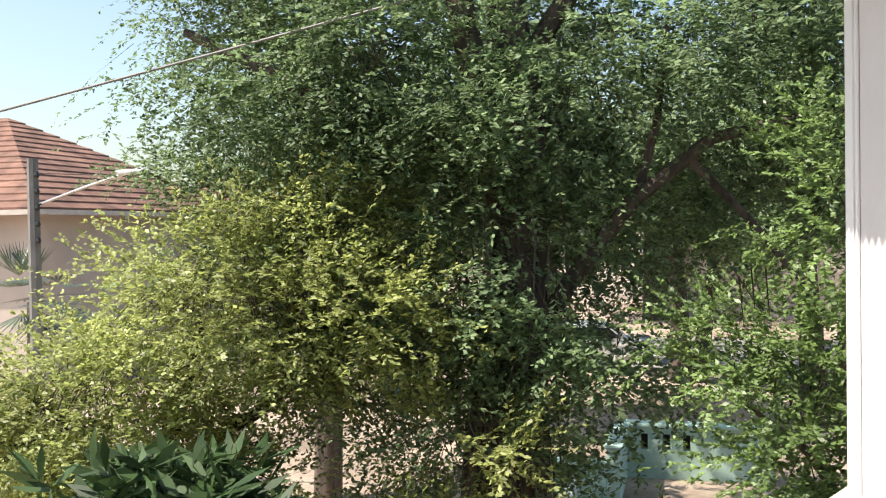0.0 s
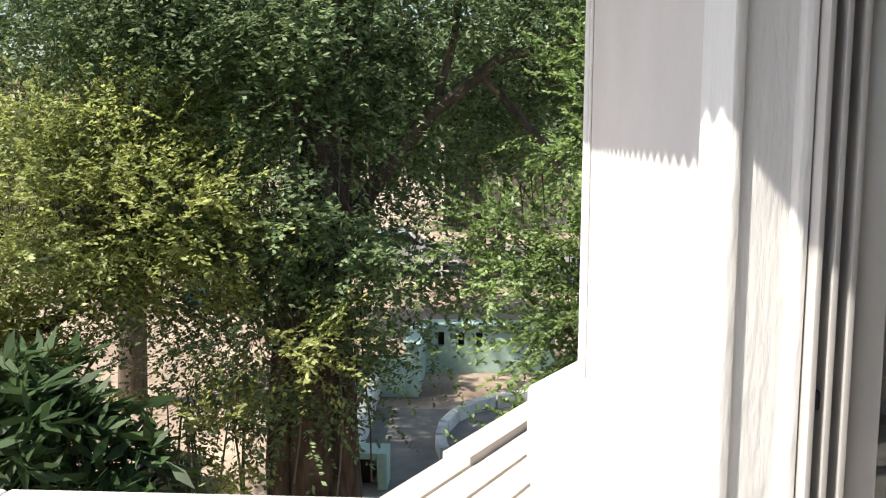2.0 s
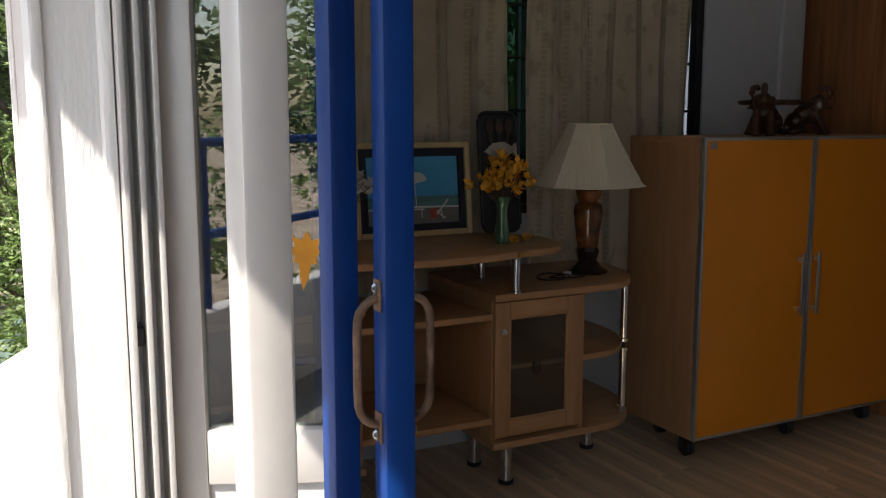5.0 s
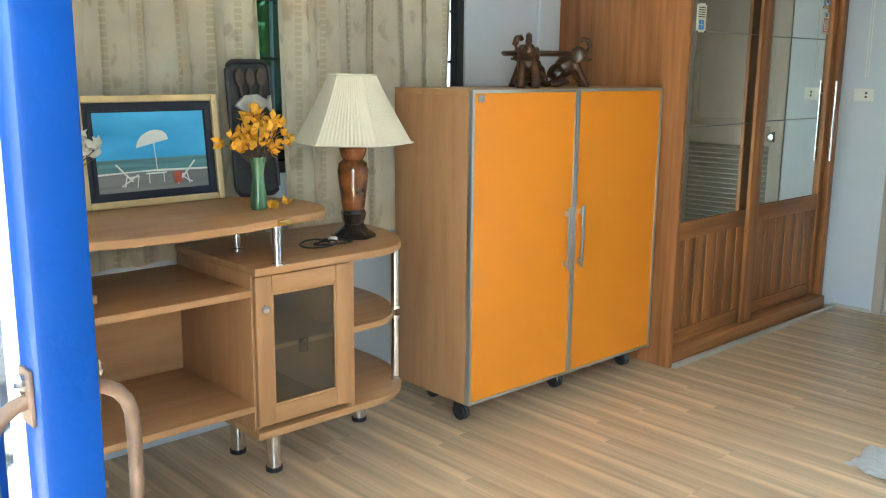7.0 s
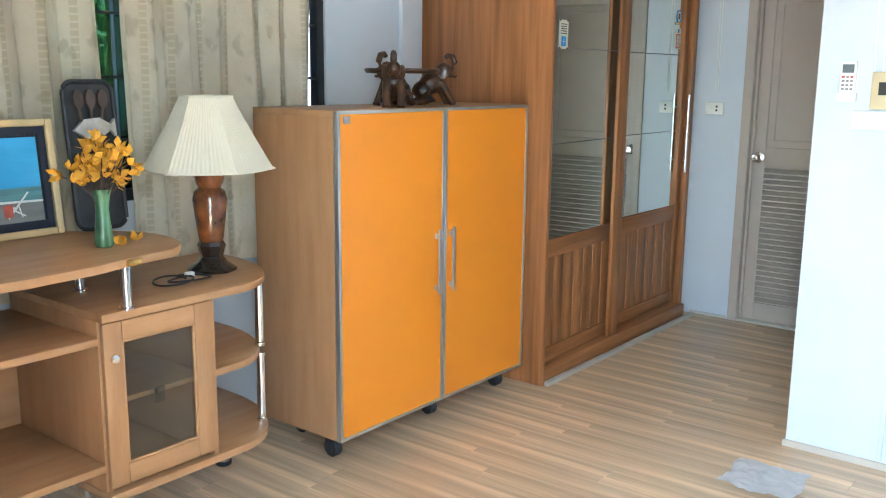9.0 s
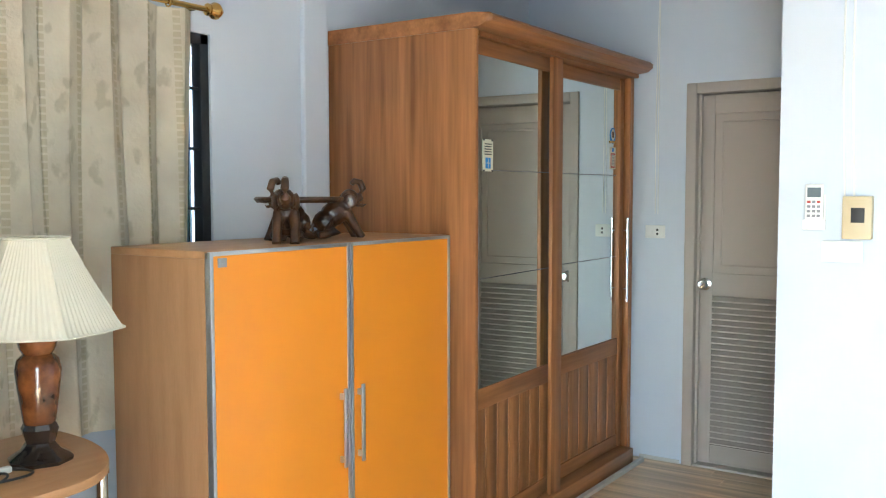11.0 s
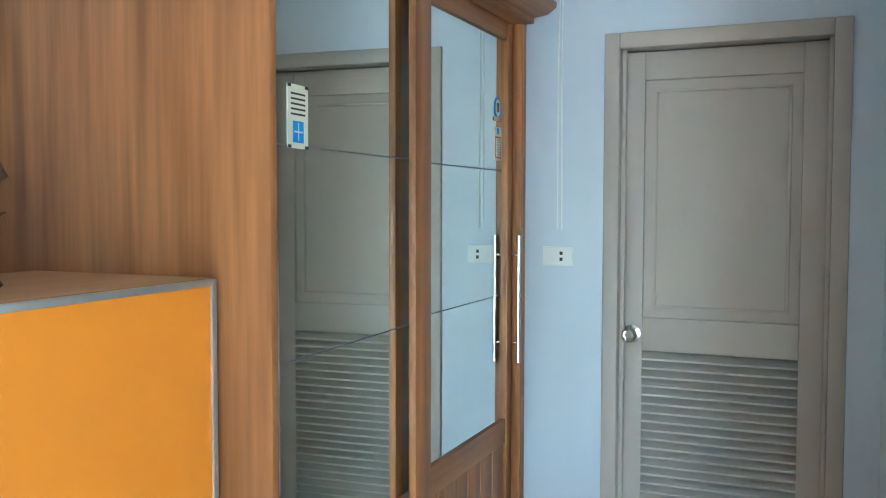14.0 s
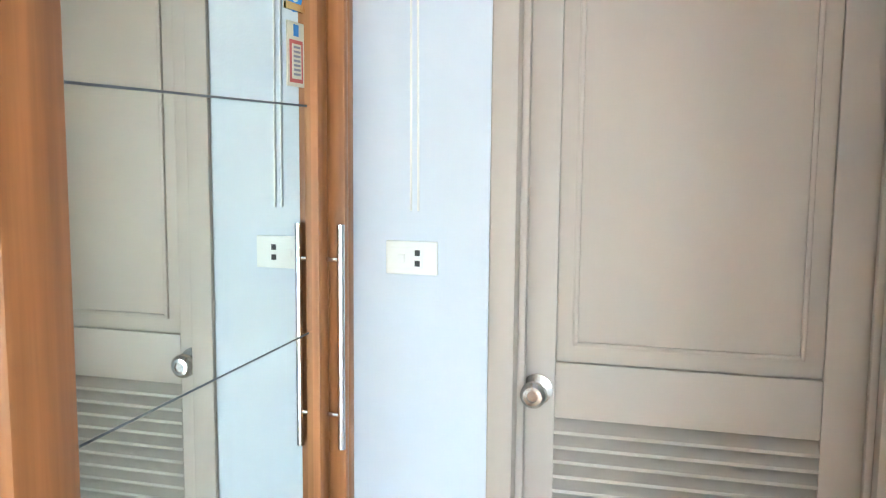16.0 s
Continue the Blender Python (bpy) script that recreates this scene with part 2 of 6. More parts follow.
def curtain_material():
    """Cream cloth with woven bands and a floral pattern."""
    m = material("cream floral curtain cloth", (0.88, 0.765, 0.60), 0.9, var=0.08, scale=5, bump=0.25, bscale=70, tint=(0.92, 0.83, 0.68), trans=0.05)
    nt = m.node_tree
    n, link = nt.nodes, nt.links.new
    p = n["Principled BSDF"]
    old = p.inputs["Base Color"].links[0].from_socket
    tc = n.new("ShaderNodeTexCoord")
    flowers = n.new("ShaderNodeTexVoronoi")
    flowers.inputs["Scale"].default_value = 17
    mp = n.new("ShaderNodeMapping")
    mp.inputs["Scale"].default_value = (1, 0.2, 0.55)
    link(tc.outputs["Object"], mp.inputs["Vector"])
    warp = n.new("ShaderNodeTexNoise")
    warp.inputs["Scale"].default_value, warp.inputs["Detail"].default_value = 16, 4
    link(mp.outputs[0], warp.inputs["Vector"])
    add = n.new("ShaderNodeVectorMath")
    add.operation = "MULTIPLY_ADD"
    add.inputs[1].default_value = (0.10, 0.10, 0.10)
    link(warp.outputs["Color"], add.inputs[0]), link(mp.outputs[0], add.inputs[2])
    link(add.outputs[0], flowers.inputs["Vector"])
    ramp = n.new("ShaderNodeValToRGB")
    ramp.color_ramp.elements[0].position, ramp.color_ramp.elements[1].position = 0.20, 0.34
    ramp.color_ramp.elements[0].color, ramp.color_ramp.elements[1].color = (1, 1, 1, 1), (0, 0, 0, 1)
    link(flowers.outputs["Distance"], ramp.inputs["Fac"])
    mix = n.new("ShaderNodeMix")
    mix.data_type = "RGBA"
    mix.inputs["B"].default_value = (0.44, 0.36, 0.20, 1)
    fac = n.new("ShaderNodeMath")
    fac.operation = "MULTIPLY"
    fac.inputs[1].default_value = 0.36
    link(ramp.outputs["Color"], fac.inputs[0]), link(fac.outputs[0], mix.inputs["Factor"])
    link(old, mix.inputs["A"])
    # beaded bands woven down the cloth
    sep = n.new("ShaderNodeSeparateXYZ")
    link(tc.outputs["Object"], sep.inputs[0])

    def strip(socket, rate, limit):
        """1 over the given share of each repeat along one axis."""
        mul, fract, less = (n.new("ShaderNodeMath") for _ in range(3))
        mul.operation, fract.operation, less.operation = "MULTIPLY", "FRACT", "LESS_THAN"
        mul.inputs[1].default_value, less.inputs[1].default_value = rate, limit
        link(socket, mul.inputs[0]), link(mul.outputs[0], fract.inputs[0]), link(fract.outputs[0], less.inputs[0])
        return less.outputs[0]

    both = n.new("ShaderNodeMath")
    both.operation = "MULTIPLY"
    link(strip(sep.outputs["X"], 8.3, 0.17), both.inputs[0]), link(strip(sep.outputs["Z"], 42.0, 0.72), both.inputs[1])
    weak = n.new("ShaderNodeMath")
    weak.operation = "MULTIPLY"
    weak.inputs[1].default_value = 0.34
    link(both.outputs[0], weak.inputs[0])
    band = n.new("ShaderNodeMix")
    band.data_type = "RGBA"
    band.inputs["B"].default_value = (0.56, 0.45, 0.20, 1)
    link(weak.outputs[0], band.inputs["Factor"]), link(mix.outputs["Result"], band.inputs["A"])
    link(band.outputs["Result"], p.inputs["Base Color"])
    return m


CURTAIN = curtain_material()


# ---- builders ----
def thing(name, at=(0, 0, 0), label="", category="", group="", kind="", turn=0.0):
    ob = new(name)
    ob.empty_display_size = 0.05
    ob.matrix_world = pose(*at, 0, 0, turn)
    return tagged(ob, label, category, group, kind)


def root_of(ob):
    while ob.parent:
        ob = ob.parent
    return ob


def smooth(me, angle=35):
    for p in me.polygons:
        p.use_smooth = True
    me.set_sharp_from_angle(angle=radians(angle))


def part(name, bm, mat, parent=None, label="", shade=35):
    """Links a bmesh, given in world space (or in the thing's own space when it is turned), as one mesh."""
    me = bpy.data.meshes.new(name)
    if parent:
        at = root_of(parent).matrix_basis.translation
        bmesh.ops.translate(bm, verts=bm.verts, vec=-at)
    bm.to_mesh(me)
    bm.free()
    if shade:
        smooth(me, shade)
    me.materials.append(mat)
    ob = new(name, me)
    if parent:
        ob.parent = parent
    return tagged(ob, label)


def box(x0, x1, y0, y1, z0, z1, bevel=0.0, bm=None):
    own = bm is None
    bm = bm or bmesh.new()
    lo, hi = Vector((min(x0, x1), min(y0, y1), min(z0, z1))), Vector((max(x0, x1), max(y0, y1), max(z0, z1)))
    r = bmesh.ops.create_cube(bm, size=1.0)
    bmesh.ops.scale(bm, vec=hi - lo, verts=r["verts"])
    bmesh.ops.translate(bm, vec=(lo + hi) / 2, verts=r["verts"])
    if bevel and own:
        bmesh.ops.bevel(bm, geom=bm.edges[:], offset=bevel, segments=2, affect="EDGES", profile=0.5)
    return bm


def boxes(rows, bevel=0.0):
    bm = bmesh.new()
    for r in rows:
        one = box(*r, bevel=bevel)
        me = bpy.data.meshes.new("tmp")
        one.to_mesh(me)
        one.free()
        bm.from_mesh(me)
        bpy.data.meshes.remove(me)
    return bm


def lathe(cx, cy, profile, segments=24, ripple=0.0, ripples=0):
    """A turned body about the vertical; profile rows of (radius, z)."""
    bm = bmesh.new()
    rings = []
    for r, z in profile:
        ring = []
        for k in range(segments):
            a = 2 * math.pi * k / segments
            rr = r * (1 + ripple * math.cos(ripples * a))
            ring.append(bm.verts.new((cx + rr * math.cos(a), cy + rr * math.sin(a), z)))
        rings.append(ring)
    for a, b in zip(rings, rings[1:]):
        for k in range(segments):
            bm.faces.new((a[k], a[(k + 1) % segments], b[(k + 1) % segments], b[k]))
    for ring, flip in ((rings[0], True), (rings[-1], False)):
        if len({tuple(v.co) for v in ring}) > 2:
            bm.faces.new(ring[::-1] if flip else ring)
    return bm


def tube(points, radius, segments=8, bm=None):
    """A round rod along points; radius may be a list."""
    bm = bm or bmesh.new()
    pts = [Vector(p) for p in points]
    rings = []
    for i, p in enumerate(pts):
        d = (pts[min(i + 1, len(pts) - 1)] - pts[max(i - 1, 0)]).normalized()
        side = d.cross(Vector((0, 0, 1)) if abs(d.z) < 0.95 else Vector((1, 0, 0))).normalized()
        up = side.cross(d)
        r = radius[i] if isinstance(radius, (list, tuple)) else radius
        rings.append([bm.verts.new(p + (side * math.cos(2 * math.pi * k / segments) + up * math.sin(2 * math.pi * k / segments)) * r) for k in range(segments)])
    for a, b in zip(rings, rings[1:]):
        for k in range(segments):
            bm.faces.new((a[k], a[(k + 1) % segments], b[(k + 1) % segments], b[k]))
    bm.faces.new(rings[0][::-1]), bm.faces.new(rings[-1])
    bmesh.ops.recalc_face_normals(bm, faces=bm.faces[:])
    return bm


def slab(outline, z0, z1, bevel=0.0):
    """A level slab with the given outline of (x, y)."""
    bm = bmesh.new()
    f = bm.faces.new([bm.verts.new((x, y, z0)) for x, y in outline])
    r = bmesh.ops.extrude_face_region(bm, geom=[f])
    bmesh.ops.translate(bm, vec=(0, 0, z1 - z0), verts=[v for v in r["geom"] if isinstance(v, bmesh.types.BMVert)])
    bmesh.ops.recalc_face_normals(bm, faces=bm.faces[:])
    if bevel:
        bmesh.ops.bevel(bm, geom=[e for e in bm.edges if abs(e.verts[0].co.z - e.verts[1].co.z) < 1e-6], offset=bevel, segments=2, affect="EDGES", profile=0.5)
    return bm


def xz_plate(outline, y0, y1):
    """An upright plate in x and z with the given outline."""
    bm = slab([(x, z) for x, z in outline], y0, y1)
    for v in bm.verts:
        v.co = Vector((v.co.x, v.co.z, v.co.y))
    bmesh.ops.recalc_face_normals(bm, faces=bm.faces[:])
    return bm


def structure(name, bm, mat, label="", category="", shade=0):
    return tagged(part(name, bm, mat, shade=shade), label, category, kind="structure")


def merge(bms):
    out = bmesh.new()
    for b in bms:
        me = bpy.data.meshes.new("tmp")
        b.to_mesh(me)
        b.free()
        out.from_mesh(me)
        bpy.data.meshes.remove(me)
    return out


def cloud(name, verts, faces, mat, parent):
    """One mesh from arrays of leaf corners."""
    me = bpy.data.meshes.new(name)
    at = np.array(root_of(parent).matrix_basis.translation)
    v = (np.asarray(verts, dtype=np.float32) - at.astype(np.float32)).reshape(-1, 3)
    f = np.asarray(faces, dtype=np.int32)
    me.vertices.add(len(v))
    me.vertices.foreach_set("co", v.ravel())
    me.loops.add(f.size)
    me.loops.foreach_set("vertex_index", f.ravel())
    me.polygons.add(len(f))
    me.polygons.foreach_set("loop_start", np.arange(0, f.size, f.shape[1], dtype=np.int32))
    me.polygons.foreach_set("loop_total", np.full(len(f), f.shape[1], dtype=np.int32))
    me.update(calc_edges=True)
    me.materials.append(mat)
    ob = new(name, me)
    ob.parent = parent
    return ob

# ---- the room ----
WX, WI, NB, NO, EX, PX, PY, CZ = 0.95, 1.07, 3.68, 3.80, 6.31, 4.60, 1.815, 2.62
structure("ceiling", box(WI, EX + 1.3, -2.0, NO, CZ, CZ + 0.12), CEILING, "white flat ceiling", "ceiling")
structure("wall_west", boxes([
    (WX, WI, 1.60, 3.50, 0, CZ), (1.02, WI, 3.50, NO, 0, CZ), (WX, WI, 0.30, 1.60, 2.12, CZ), (WX, WI, -2.1, 0.30, 0, CZ)]),
    OUT_WALL, "white painted outer wall beside the sliding door", "wall")
# north wall with the window opening behind the curtains
WIN = (1.35, 3.90, 0.98, 2.06)
structure("wall_north", boxes([
    (WI, WIN[0], NB, NO, 0, CZ), (WIN[1], EX, NB, NO, 0, CZ), (WIN[0], WIN[1], NB, NO, 0, WIN[2]), (WIN[0], WIN[1], NB, NO, WIN[3], CZ)]),
    WHITE_WALL, "pale bluish white painted wall with a window", "wall")
structure("wall_east", boxes([(EX, EX + 0.14, 2.72, NO, 0, CZ), (EX, EX + 0.14, PY, 1.92, 0, CZ), (EX, EX + 0.14, 1.92, 2.72, 2.05, CZ)]),
          WHITE_WALL, "pale bluish white painted wall beside the door", "wall")
structure("wall_partition", boxes([(PX, PX + 0.10, -2.0, PY, 0, CZ), (PX + 0.10, EX + 0.14, PY - 0.10, PY, 0, CZ)]),
          WHITE_WALL, "white partition wall with a corner by the passage", "wall")
structure("wall_south", box(WI, PX, -2.12, -2.0, 0, CZ),
          WHITE_WALL, "plain white painted wall", "wall")
structure("trim", box(4.375, 4.522, 3.655, NB, 0, CZ, 0.006), WHITE_WALL, "slim white corner casing beside the wardrobe", "trim")
# Unseen walls and floor, added to keep sky light out behind the door.
structure("wall_behind_door", boxes([(EX + 1.2, EX + 1.3, PY - 0.2, NO, -0.1, CZ), (EX + 0.15, EX + 1.2, PY - 0.2, PY - 0.11, -0.1, CZ), (EX + 0.15, EX + 1.2, NO - 0.1, NO, -0.1, CZ), (EX + 0.15, EX + 1.2, PY - 0.11, NO - 0.1, -0.12, -0.02)]), WHITE_WALL, "unseen white walls added behind the door against stray light", "wall")
structure("subfloor", box(WX, EX + 1.3, -2.1, NO, -0.20, -0.008), CONCRETE, "concrete floor slab under the laminate", "floor")
structure("baseboard", boxes([(PX - 0.012, PX, -2.0, PY, 0, 0.028), (PX - 0.012, EX, PY, PY + 0.012, 0, 0.028)], 0.003), SKIRT, "low beige skirting along the partition", "skirting")
structure("baseboard", boxes([(EX - 0.010, EX, 2.73, 2.96, 0, 0.02), (4.57, 6.24, 2.905, 2.93, 0, 0.022)], 0.003), CARPET_SILVER, "thin silver grey edging strip along the wardrobe foot", "skirting")

# window behind the curtains
win = tagged(thing("window_1", (2.6, NB, WIN[2]), "black steel window with slim bars behind the curtains", "window"), kind="structure")
x0, x1, z0, z1 = WIN
for r in ((x0, x0 + 0.04, z0, z1), (x1 - 0.04, x1, z0, z1), (x0, x1, z0, z0 + 0.04), (x0, x1, z1 - 0.04, z1), (2.60, 2.64, z0, z1)):
    part("window_frame", box(r[0], r[1], NB + 0.01, NB + 0.06, r[2], r[3], 0.004), BLACK_STEEL, win)
for k in range(2):
    part("pane", box(x0 + 0.04 + 1.27 * k, 2.60 + 1.25 * k, NB + 0.07, NB + 0.075, z0, z1), WINDOW_GLASS, win).visible_shadow = False
BAR = material("blue grey painted bars", (0.09, 0.15, 0.22), 0.4, var=0.1, scale=8)
for k in range(17):
    part("bar", tube([(x0 + 0.15 * k + 0.05, NB + 0.03, z0), (x0 + 0.15 * k + 0.05, NB + 0.03, z1)], 0.007), BAR, win)
for k in range(4):
    part("cross_bar", tube([(x0, NB + 0.025, z0 + 0.22 + 0.22 * k), (x1, NB + 0.025, z0 + 0.22 + 0.22 * k)], 0.006), BLACK_STEEL, win)

# grey door with louvres in the east wall
door = tagged(thing("door_1", (EX, 2.32, 0), "closed grey beige door with a panel over louvres", "door"), kind="structure")
FX = EX - 0.012
for name, r in (("door_frame", (FX, EX + 0.12, 2.665, 2.72, 0, 2.05)), ("door_frame", (FX, EX + 0.12, 1.92, 1.975, 0, 2.05)), ("door_frame", (FX, EX + 0.12, 1.975, 2.665, 1.995, 2.05))):
    part(name, box(*r, 0.005), DOOR_GREY, door)
for r in ((EX + 0.03, EX + 0.055, 2.650, 2.665, 0, 1.995), (EX + 0.03, EX + 0.055, 1.975, 1.990, 0, 1.995)):
    part("door_stop", box(*r, 0.003), DOOR_GREY, door)
LX = EX + 0.065
leaf = part("door_leaf", boxes([
    (LX, LX + 0.035, 2.590, 2.662, 0.01, 1.99), (LX, LX + 0.035, 1.978, 2.066, 0.01, 1.99), (LX, LX + 0.035, 2.066, 2.590, 1.890, 1.99),
    (LX, LX + 0.035, 2.066, 2.590, 0.925, 1.045), (LX, LX + 0.035, 2.066, 2.590, 0.01, 0.115), (LX + 0.010, LX + 0.028, 2.066, 2.590, 1.045, 1.890)], 0.003), DOOR_GREY, door)
for r in ((2.10, 2.556, 1.845, 1.856), (2.10, 2.556, 1.079, 1.090), (2.10, 2.111, 1.079, 1.856), (2.545, 2.556, 1.079, 1.856)):
    part("panel_moulding", box(LX + 0.004, LX + 0.014, r[0], r[1], r[2], r[3], 0.003), DOOR_GREY, leaf)
part("louvre_back", box(LX + 0.0352, LX + 0.040, 2.066, 2.590, 0.10, 0.93), DOOR_GREY, leaf)
for k in range(25):
    z = 0.120 + 0.0322 * k
    bm = bmesh.new()
    prof = [(LX - 0.003, z - 0.002), (LX + 0.003, z - 0.002), (LX + 0.032, z + 0.021), (LX + 0.029, z + 0.027), (LX - 0.003, z + 0.005)]
    a = [bm.verts.new((x, 2.066, zz)) for x, zz in prof]
    b = [bm.verts.new((x, 2.590, zz)) for x, zz in prof]
    for i in range(5):
        bm.faces.new((a[i], a[(i + 1) % 5], b[(i + 1) % 5], b[i]))
    bm.faces.new(a[::-1]), bm.faces.new(b)
    bmesh.ops.recalc_face_normals(bm, faces=bm.faces[:])
    part("slat", bm, DOOR_GREY, leaf, shade=0)


def knob_bm(y, z):
    bm = lathe(0, 0, [(0.033, 0.0), (0.033, 0.006), (0.016, 0.012), (0.013, 0.028), (0.022, 0.034), (0.028, 0.046), (0.027, 0.058), (0.020, 0.066), (0.012, 0.067), (0.011, 0.064), (0.001, 0.064)], 20)
    for v in bm.verts:
        v.co = Vector((LX - v.co.z, y + v.co.x, z + v.co.y))
    bmesh.ops.recalc_face_normals(bm, faces=bm.faces[:])
    return bm


part("door_knob", knob_bm(2.627, 0.985), STEEL, door, "round satin steel door knob")
part("peep_mark", lathe(0, 0, [(0.004, 0), (0.004, 0.002)], 8), INK, door).matrix_basis = Matrix.Translation((LX - EX - 0.002, 2.628 - 2.32, 1.316)) @ pose(0, 0, 0, 0, -90, 0)
structure("door_sill", box(EX + 0.0, EX + 0.10, 1.975, 2.665, -0.005, 0.012, 0.004), SKIRT, "beige door sill", "sill")

# ---- sliding door in the west wall, slid half open ----
slide = tagged(thing("door_2", (1.0, 0.95, 0), "sliding glass door in white aluminium, slid open", "door"), kind="structure")
part("frame_post", box(0.922, 0.990, 1.585, 1.735, 0.0, 2.2, 0.008), OLD_WOOD_WHITE, slide, "old wooden door post with thick white paint")
part("frame_lip", box(0.908, 0.924, 1.576, 1.735, 0.0, 2.2, 0.005), OLD_WOOD_WHITE, slide)
part("frame_lip", box(0.984, 1.000, 1.560, 1.602, 0.0, 2.12, 0.006), OLD_WOOD_WHITE, slide)
part("frame_post", box(0.915, 1.08, 0.302, 0.41, 0.0, 2.2, 0.008), OLD_WOOD_WHITE, slide)
part("frame_head", box(0.915, 1.08, 0.33, 1.735, 2.12, 2.22, 0.008), OLD_WOOD_WHITE, slide)
for k, (a, b) in enumerate(((1.001, 1.008), (1.020, 1.027), (1.040, 1.047))):
    part("track_fin", box(a, b, 1.535, 1.60, 0, 2.12, 0.001), ALU_WHITE, slide)
part("track_back", box(1.0005, 1.048, 1.590, 1.599, 0, 2.12), ALU, slide)
part("latch", box(1.006, 1.020, 1.55, 1.575, 1.10, 1.125, 0.004), BLACK, slide)
leaf2 = part("door_leaf", boxes([(1.012, 1.047, 1.014, 1.068, 0.03, 2.10), (1.018, 1.042, 1.068, 1.53, 2.03, 2.10), (1.018, 1.042, 1.068, 1.53, 0.03, 0.10)], 0.003), ALU_WHITE, slide)
# second leaf swung inwards, hinged behind the jamb
def swung(bm):
    bmesh.ops.rotate(bm, cent=(1.10, 1.575, 0), matrix=Matrix.Rotation(radians(-24), 3, "Z"), verts=bm.verts[:])
    return bm


leaf3 = part("door_leaf", swung(boxes([(1.052, 1.100, 1.552, 1.588, 0.03, 2.10), (1.262, 1.284, 1.552, 1.588, 0.03, 2.10), (1.100, 1.262, 1.554, 1.586, 0.900, 0.975), (1.100, 1.262, 1.554, 1.586, 2.03, 2.10), (1.100, 1.262, 1.554, 1.586, 0.03, 0.10)], 0.003)), ALU_WHITE, slide)
part("pane", swung(box(1.098, 1.264, 1.568, 1.573, 0.97, 2.04)), DOOR_GLASS, leaf3, shade=0).visible_shadow = False
part("lower_panel", swung(box(1.098, 1.264, 1.562, 1.578, 0.10, 0.902, 0.002)), ALU_WHITE, leaf3)


def maple(x0, z, s, turn):
    """A five-lobed leaf with a long pointed tip hanging down, on the pane that faces the balcony."""
    ang = [90, 66, 44, 30, 12, -6, -30, -44, -64, -78, -90]
    rad = [0.95, 0.62, 1.02, 0.62, 0.86, 0.52, 0.66, 0.44, 0.60, 0.95, 1.40]
    pts = [(0.78 * r * math.cos(radians(a)), r * math.sin(radians(a))) for a, r in zip(ang, rad)]
    pts = pts + [(-x, zz) for x, zz in pts[1:-1][::-1]]
    return xz_plate([(x0 + s * (x * math.cos(turn) - zz * math.sin(turn)), z + s * (x * math.sin(turn) + zz * math.cos(turn))) for x, zz in pts], 1.5665, 1.5675)


for x, z, s, a in ((1.176, 1.222, 0.032, 0.05), (1.234, 1.208, 0.034, -0.08)):
    part("leaf_sticker", swung(maple(x, z, s, a)), LEAF_STICKER, leaf3, "amber leaf shaped sticker", shade=0)

# blue folding steel gate just inside the sliding door
gate = thing("folding_gate", (1.17, 1.3, 0), "blue painted steel folding gate, pushed aside", "gate")
part("post", boxes([(1.129, 1.156, 1.040, 1.066, 0.02, 2.1), (1.138, 1.152, 1.066, 1.074, 0.02, 2.1)], 0.003), BLUE, gate)
part("post", boxes([(1.104, 1.128, 1.092, 1.126, 0.02, 2.1), (1.116, 1.128, 1.126, 1.148, 0.02, 2.1)], 0.003), BLUE, gate)
for x in (1.165, 1.215, 1.275):
    part("post", box(x, x + 0.014, 1.648, 1.662, 0.02, 2.1, 0.003), BLUE, gate)
for z in (0.10, 0.62, 1.02, 1.385, 2.05):
    part("rail", box(1.150, 1.300, 1.650, 1.659, z, z + 0.012, 0.002), BLUE, gate)
part("rail", box(1.100, 1.17, 0.42, 1.67, 2.105, 2.14, 0.003), BLUE, gate)
part("rail", box(1.100, 1.17, 0.42, 1.67, -0.004, 0.018, 0.003), BLUE, gate)
for side, xs in ((-1, 1.129), (1, 1.156)):
    yy = 1.053
    bend = [(0, 1.242), (0.007, 1.240), (0.0125, 1.2365), (0.0165, 1.231), (0.0185, 1.224), (0.019, 1.214), (0.019, 1.164), (0.0185, 1.154), (0.0165, 1.147), (0.0125, 1.1415), (0.007, 1.138), (0, 1.136)]
    bm = tube([(xs + side * u, z, 0) for u, z in bend], 0.0036, 12)
    bm.transform(pose(0, yy, 0, 90, 0, 0))
    h = part("handle", bm, RUST, gate, "rusty iron pull handle", shade=60)
    for z in (1.244, 1.134):
        part("handle_plate", boxes([(xs - 0.002 * (side < 0), xs + 0.002 * (side > 0), yy - 0.007, yy + 0.007, z - 0.013, z + 0.013)], 0.0006), RUST, h)
        b = lathe(0, 0, [(0.0045, 0), (0.0045, 0.002), (0.002, 0.004), (0.0005, 0.004)], 10)
        for v in b.verts:
            v.co = Vector((xs + side * (0.002 + v.co.z), yy + v.co.x, z + v.co.y + (0.006 if z > 1.2 else -0.006)))
        bmesh.ops.recalc_face_normals(b, faces=b.faces[:])
        part("bolt", b, STEEL, h)

